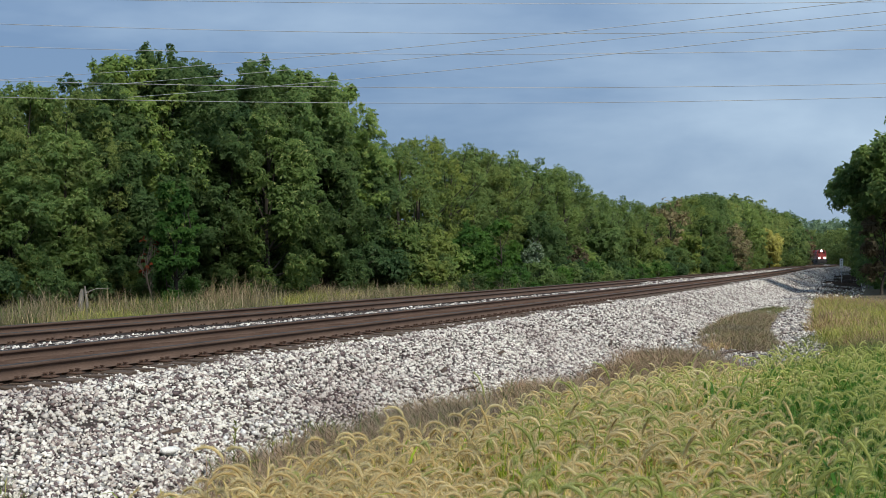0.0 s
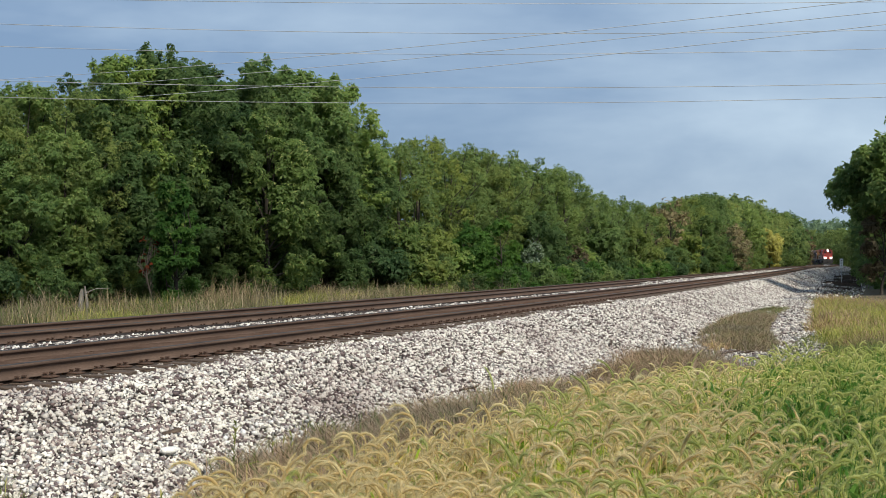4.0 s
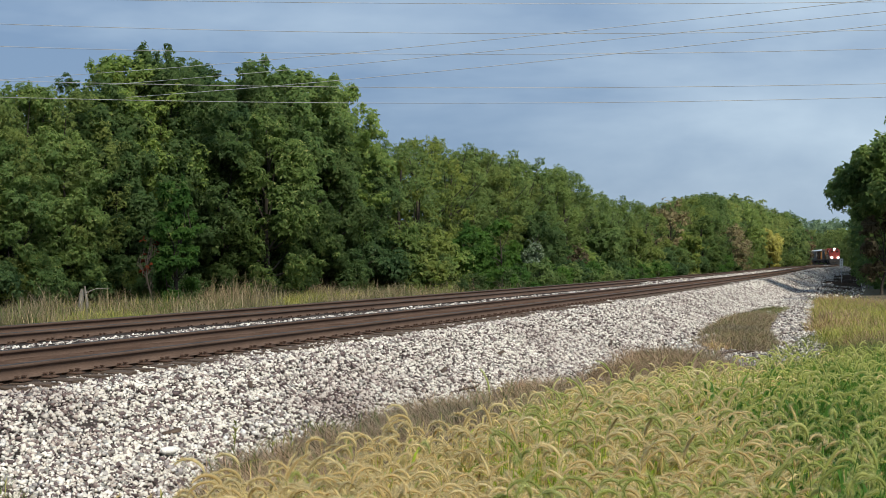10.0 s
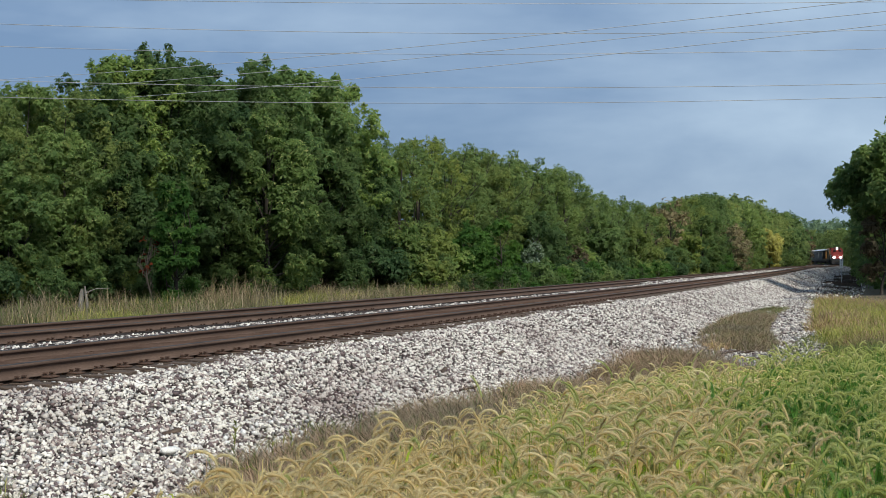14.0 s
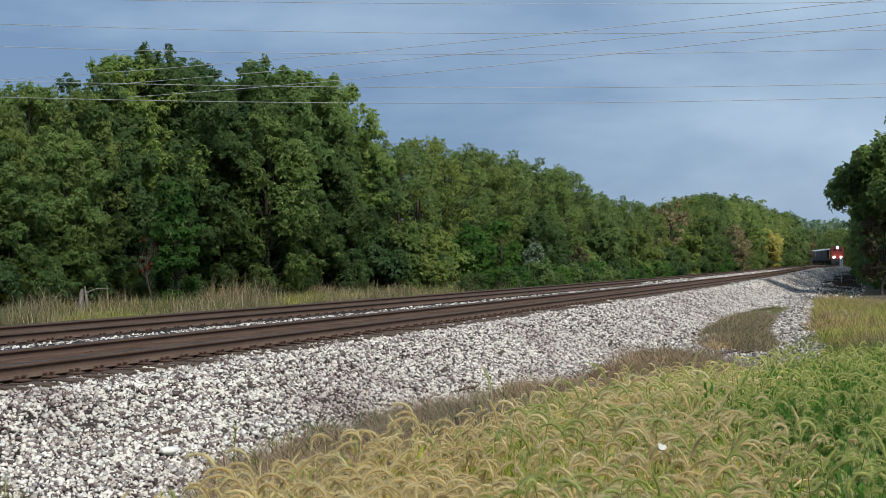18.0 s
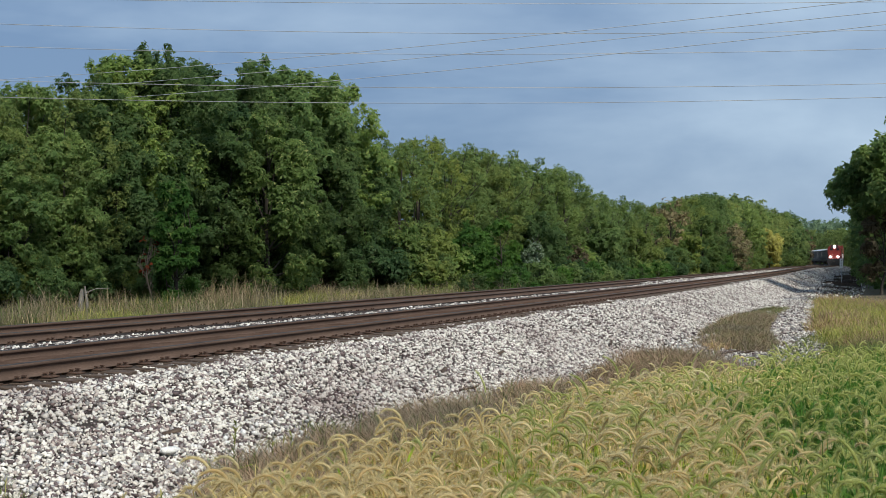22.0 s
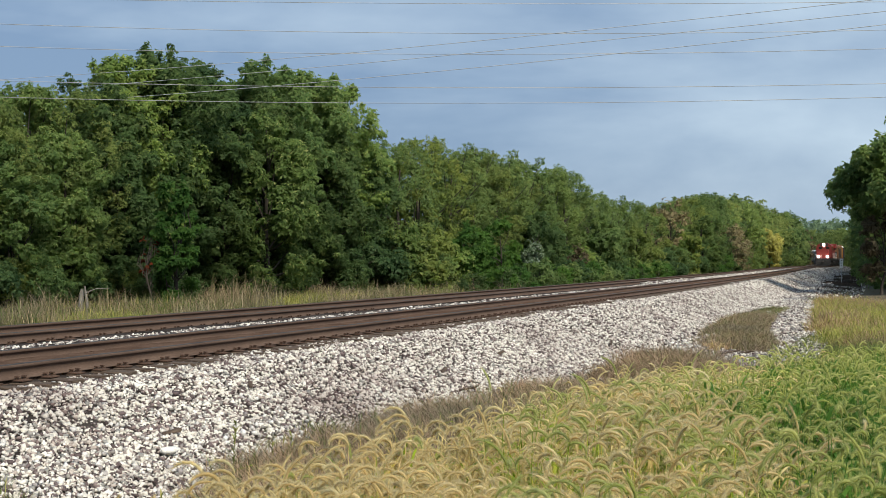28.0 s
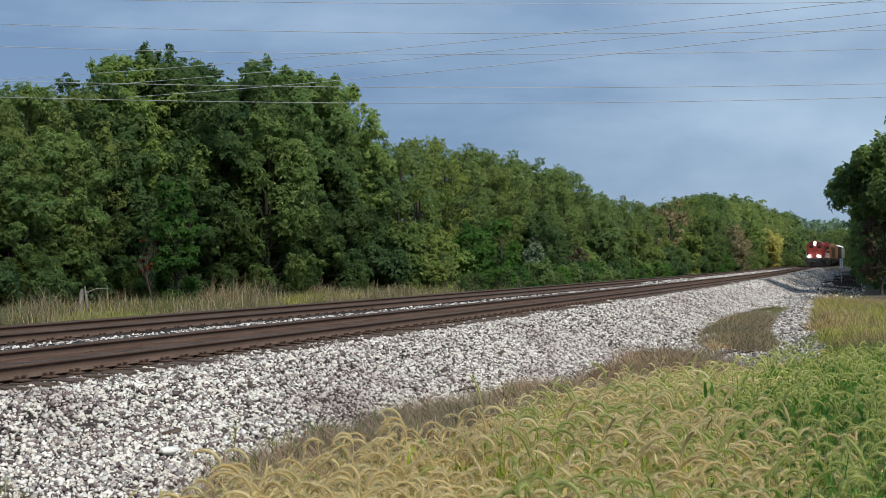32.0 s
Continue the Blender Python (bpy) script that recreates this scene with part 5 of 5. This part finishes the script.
def locomotive(name, label, main, lower, lit, roofed):
    """A six-axle diesel with a wide nose: its front at y = 11, rail head at z = 0."""
    t = thing(name, pose(0, 0, 0), label, "locomotive", "train")
    part("frame", boxed((-1.5, -10.6, 1.15), (1.5, 10.4, 1.55), 0.04), M_black, t, "black underframe")
    part("fuel_tank", prism([(-1.3, 1.1), (-1.45, 0.8), (-1.1, 0.35), (1.1, 0.35), (1.45, 0.8), (1.3, 1.1)], -3.2, 3.2), M_black, t, "black fuel tank")
    bogie(t, 6.8, 3)
    bogie(t, -6.8, 3)
    w = 1.45 if roofed else 1.0
    hood = part("hood", prism([(-w, 1.55), (-w, 4.15), (0.2 - w, 4.4), (w - 0.2, 4.4), (w, 4.15), (w, 1.55)], -10.2, 5.2), main, t)
    for i in range(7):
        for x in (-w - 0.01, w + 0.01):
            part("hood_door", boxed((x - 0.02, -3.0 + i * 1.1, 1.75), (x + 0.02, -2.3 + i * 1.1, 3.7), 0.008), M_black if roofed else main, hood)
    part("radiator", boxed((-1.4, -10.0, 3.6), (1.4, -5.6, 4.55), 0.08), main, hood, "flared radiator section")
    part("exhaust_stack", boxed((-0.35, -1.4, 4.4), (0.35, -0.6, 4.62), 0.02), M_black, hood, "black exhaust stack")
    cab = part("cab", prism([(-1.5, 1.55), (-1.5, 3.6), (-1.3, 4.15), (-0.7, 4.6), (0.7, 4.6), (1.3, 4.15), (1.5, 3.6), (1.5, 1.55)], 5.2, 8.2), main, t)
    for x in (-0.68, 0.68):
        part("windscreen", boxed((x - 0.36, 8.17, 3.4), (x + 0.3, 8.23, 3.85), 0.03), M_glass, cab, "dark glass windscreen")
    for x in (-1.5, 1.5):
        part("side_window", boxed((x - 0.03, 5.8, 3.1), (x + 0.03, 7.5, 3.85), 0.02), M_glass, cab, "dark glass side window")
    nose = part("nose", prism([(-1.15, 1.55), (-1.15, 2.9), (-0.85, 3.25), (0.85, 3.25), (1.15, 2.9), (1.15, 1.55)], 8.2, 10.2), main, t)
    if roofed:
        for x in (-1.0, 0.0, 1.0):
            part("front_panel", boxed((x - 0.3, 10.19, 1.8), (x + 0.3, 10.24, 3.0), 0.02), M_black, nose, "dark front panel")
    part("number_board", boxed((-0.75, 8.18, 4.0), (0.75, 8.26, 4.5), 0.02), lower, cab, "board above the windscreens")
    lamp = M_lamp if lit else M_glass
    h = bmesh.new()
    for z in (4.05, 4.4):
        rod(h, (0, 8.2, z), (0, 8.36, z), 0.19, sides=14)
    part("headlight", h, lamp, cab, "bright twin headlight")
    part("pilot", boxed((-1.5, 10.35, 0.75), (1.5, 10.7, 1.55), 0.03), lower, t, "pilot plate")
    part("plough", prism([(-1.45, 0.74), (-1.2, 0.12), (1.2, 0.12), (1.45, 0.74)], 10.3, 10.78), M_black, t, "black snow plough")
    part("coupler", boxed((-0.18, 10.7, 0.75), (0.18, 11.2, 1.05), 0.04), M_steel, t, "steel coupler")
    for x in (-0.85, 0.85):
        part("ditch_light", rod(bmesh.new(), (x, 10.6, 1.9), (x, 10.8, 1.9), 0.24, sides=14), lamp, t, "bright ditch light")
    rail = bmesh.new()
    for x in (-1.42, 1.42):
        rod(rail, (x, -10.2, 2.5), (x, 5.1, 2.5), 0.022, sides=5)
        for y in np.arange(-10.2, 5.2, 1.9):
            rod(rail, (x, y, 1.5), (x, y, 2.5), 0.018, sides=5)
    for x in (-1.3, -0.4, 0.4, 1.3):
        rod(rail, (x, 10.4, 1.5), (x, 10.4, 2.45), 0.02, sides=5)
    part("handrail", rail, M_white if lit else M_orange, t, "painted handrail")
    return t


def hopper(name, label, side, ribs):
    """A covered hopper wagon with a pale rounded roof, 17 m long."""
    t = thing(name, pose(0, 0, 0), label, "freight car", "train")
    bogie(t, 6.2, 2, 0.46)
    bogie(t, -6.2, 2, 0.46)
    part("body", prism([(-1.55, 1.6), (-1.55, 4.1), (1.55, 4.1), (1.55, 1.6), (0.9, 0.9), (-0.9, 0.9)], -7.6, 7.6), side, t)
    part("roof", prism([(-1.6, 4.1), (-1.35, 4.42), (-0.6, 4.6), (0.6, 4.6), (1.35, 4.42), (1.6, 4.1)], -7.9, 7.9), M_roof, t, "pale rounded roof")
    part("sill", boxed((-1.5, -8.3, 1.05), (1.5, 8.3, 1.35), 0.03), M_steel, t, "dark steel sill")
    for i in range(11):
        y = -7.4 + i * 1.48
        for x in (-1.58, 1.58):
            part("side_rib", boxed((x - 0.05, y - 0.05, 1.6), (x + 0.05, y + 0.05, 4.1)), ribs, t)
    part("coupler", boxed((-0.15, -8.6, 0.75), (0.15, 8.6, 1.05), 0.04), M_steel, t, "steel coupler")
    return t


def train():
    lead = locomotive("locomotive", "red diesel locomotive with lit headlights and ditch lights", M_redpaint, M_black, True, False)
    second = locomotive("locomotive", "dull orange and black diesel locomotive coupled behind the red one", M_umber, M_black, False, True)
    TRAIN.append((lead, 11.0))
    TRAIN.append((second, 33.6))
    first = hopper("hopper_car", "grey covered hopper car with a pale roof", M_grey, M_grey)
    warm = hopper("hopper_car", "orange covered hopper car with a pale roof", M_orange, M_black)
    TRAIN.append((warm, 53.6))
    TRAIN.append((first, 71.0))
    for i in range(11):
        TRAIN.append((copy_thing(first, pose(0, 0, 0)), 88.4 + 17.4 * i))


# ---- butterfly over the grass ----
def wing_mesh(side):
    """A fore and a hind wing in one thin sheet, hinged on the x axis; side is +1 or -1."""
    outline = [(0.009, 0.0), (0.017, 0.009), (0.02, 0.02), (0.0165, 0.0245), (0.009, 0.0235), (0.0035, 0.0165), (0.0, 0.0195), (-0.007, 0.021), (-0.0125, 0.0165), (-0.013, 0.009), (-0.007, 0.0)]
    bm = bmesh.new()
    for z in (0.0002, -0.0002):
        bm.faces.new([bm.verts.new((0.78 * x, 0.8 * side * y, z + 0.0012 * math.sin(90 * y))) for x, y in outline])
    bm.verts.ensure_lookup_table()
    n = len(outline)
    for i in range(n):
        j = (i + 1) % n
        bm.faces.new([bm.verts[i], bm.verts[j], bm.verts[n + j], bm.verts[n + i]])
    bmesh.ops.recalc_face_normals(bm, faces=bm.faces)
    return bm


BUTTERFLY = []


def butterfly():
    root = thing("butterfly", pose(0.84, 4.2, -0.6), "small white butterfly fluttering over the foxtail grass", "butterfly")
    bm = bmesh.new()
    for x, r, long in ((-0.005, 0.0013, 0.0075), (0.004, 0.0017, 0.004), (0.009, 0.0013, 0.0018)):
        bmesh.ops.create_icosphere(bm, subdivisions=1, radius=1.0, matrix=Matrix.Translation((x, 0, 0)) @ Matrix.Diagonal((long, r, r, 1)))
    part("body", bm, M_black, root, "thin dark body")
    for y in (0.0012, -0.0012):
        a = part("antenna", boxed((0.0, -0.0002, -0.0002), (0.009, 0.0002, 0.0002)), M_black, root, "thin dark antenna")
        a.matrix_basis = pose(0.0095, 0.3 * y, 0.001, 0, -25, 15000 * y)
    for side in (1, -1):
        wing = part("wing", wing_mesh(side), M_wing, root, "white wing")
        wing.matrix_basis = pose(0, 0.0008 * side, 0.001, 20 * side, 0, 0)
        BUTTERFLY.append((wing, side))
    BUTTERFLY.append((root, 0))


def motions():
    """The train rolls towards the camera; the grass and the nearest trees sway in the wind; a butterfly flutters past."""
    for ob, behind in TRAIN:
        rows = []
        for k in range(33):
            s = 436.0 - 6.05 * k + behind
            rows.append((float(k), along(s, 0.0, 0.0, 180.0)))
        walk(ob, rows)
    # the butterfly rises from the grass, flutters over it and settles again; place, heading
    flight = [(0.0, 0.84, 4.2, -0.6, 170), (16.0, 0.84, 4.2, -0.6, 170), (16.7, 0.84, 4.2, -0.6, 170), (17.15, 0.87, 4.12, -0.1, 170), (17.4, 0.86, 4.1, 0.535, 175), (17.6, 0.85, 4.05, 0.553, 178), (17.8, 0.757, 4.0, 0.592, 178),
              (17.9, 0.71, 3.95, 0.6, 180), (18.0, 0.658, 3.9, 0.571, 180), (18.1, 0.578, 3.85, 0.546, 184), (18.2, 0.516, 3.8, 0.539, 190), (18.4, 0.402, 3.7, 0.529, 205), (18.6, 0.437, 3.64, 0.525, 250),
              (18.8, 0.435, 3.6, 0.497, 265), (19.1, 0.45, 3.5, 0.36, 265), (19.6, 0.47, 3.2, -0.2, 265), (20.1, 0.48, 3.1, -0.6, 265), (20.8, 0.48, 3.1, -0.6, 265), (32.0, 0.48, 3.1, -0.6, 265)]
    beats = [(0.0, 78), (16.0, 78), (16.8, 78), (17.0, 25), (17.2, 75), (17.4, 10), (17.6, 76), (17.7, 30), (17.8, 0), (17.9, 12), (18.0, 78), (18.1, 62), (18.2, 5), (18.4, 15), (18.5, 50), (18.6, 66), (18.8, 20), (19.0, 70), (19.2, 15),
             (19.4, 70), (19.7, 20), (20.1, 78), (20.8, 78), (32.0, 78)]
    for ob, side in BUTTERFLY:
        if side:
            walk(ob, [(t, pose(0, 0.0008 * side, 0.001, side * a, 0, 0)) for t, a in beats])
        else:
            walk(ob, [(t, pose(x, y, z, 0, -8, turn)) for t, x, y, z, turn in flight])
    rng = random.Random(21)
    for ob, x, y, z, turn in SWAYING:
        k = ob.scale.x
        ph = 0.55 * x + 0.3 * y + rng.uniform(-0.5, 0.5)
        rows = []
        for i in range(41):
            t = 0.8 * i
            gust = math.sin(2 * math.pi * t / 6.1 + ph) * 0.6 + math.sin(2 * math.pi * t / 2.7 + 1.7 * ph) * 0.55
            rows.append((t, pose(x, y, z, 1.2 * math.sin(2 * math.pi * t / 3.3 + ph), 4.0 + 3.0 * gust, turn)))
        walk(ob, rows)
        ob.scale = (k, k, k)
    for ob, x, y, z, turn in PLACED:
        d = math.hypot(x, y)
        if d < 84 and x < 0 and ob.name.startswith("oak"):
            k = ob.scale.copy()
            ph = 0.35 * x
            rows = []
            for i in range(33):
                t = float(i)
                gust = math.sin(2 * math.pi * t / 4.1 + ph) * 0.6 + math.sin(2 * math.pi * t / 9.7 + 0.6 * ph) * 0.5
                rows.append((t, pose(x, y, z, 0, 0.45 * gust, 0) @ pose(0, 0, 0, 0, 0, turn)))
            walk(ob, rows)
            ob.scale = k


ground()
woods()
ballast()
track(0.0, "near railway track of rusty rails on weathered sleepers", (2.0, 76.0, 46.0))
track(-SPACING, "far railway track of rusty rails in pale ballast", (8.0, 40.0, 32.0))
wires()
lineside()
train()
grasses()
butterfly()
motions()
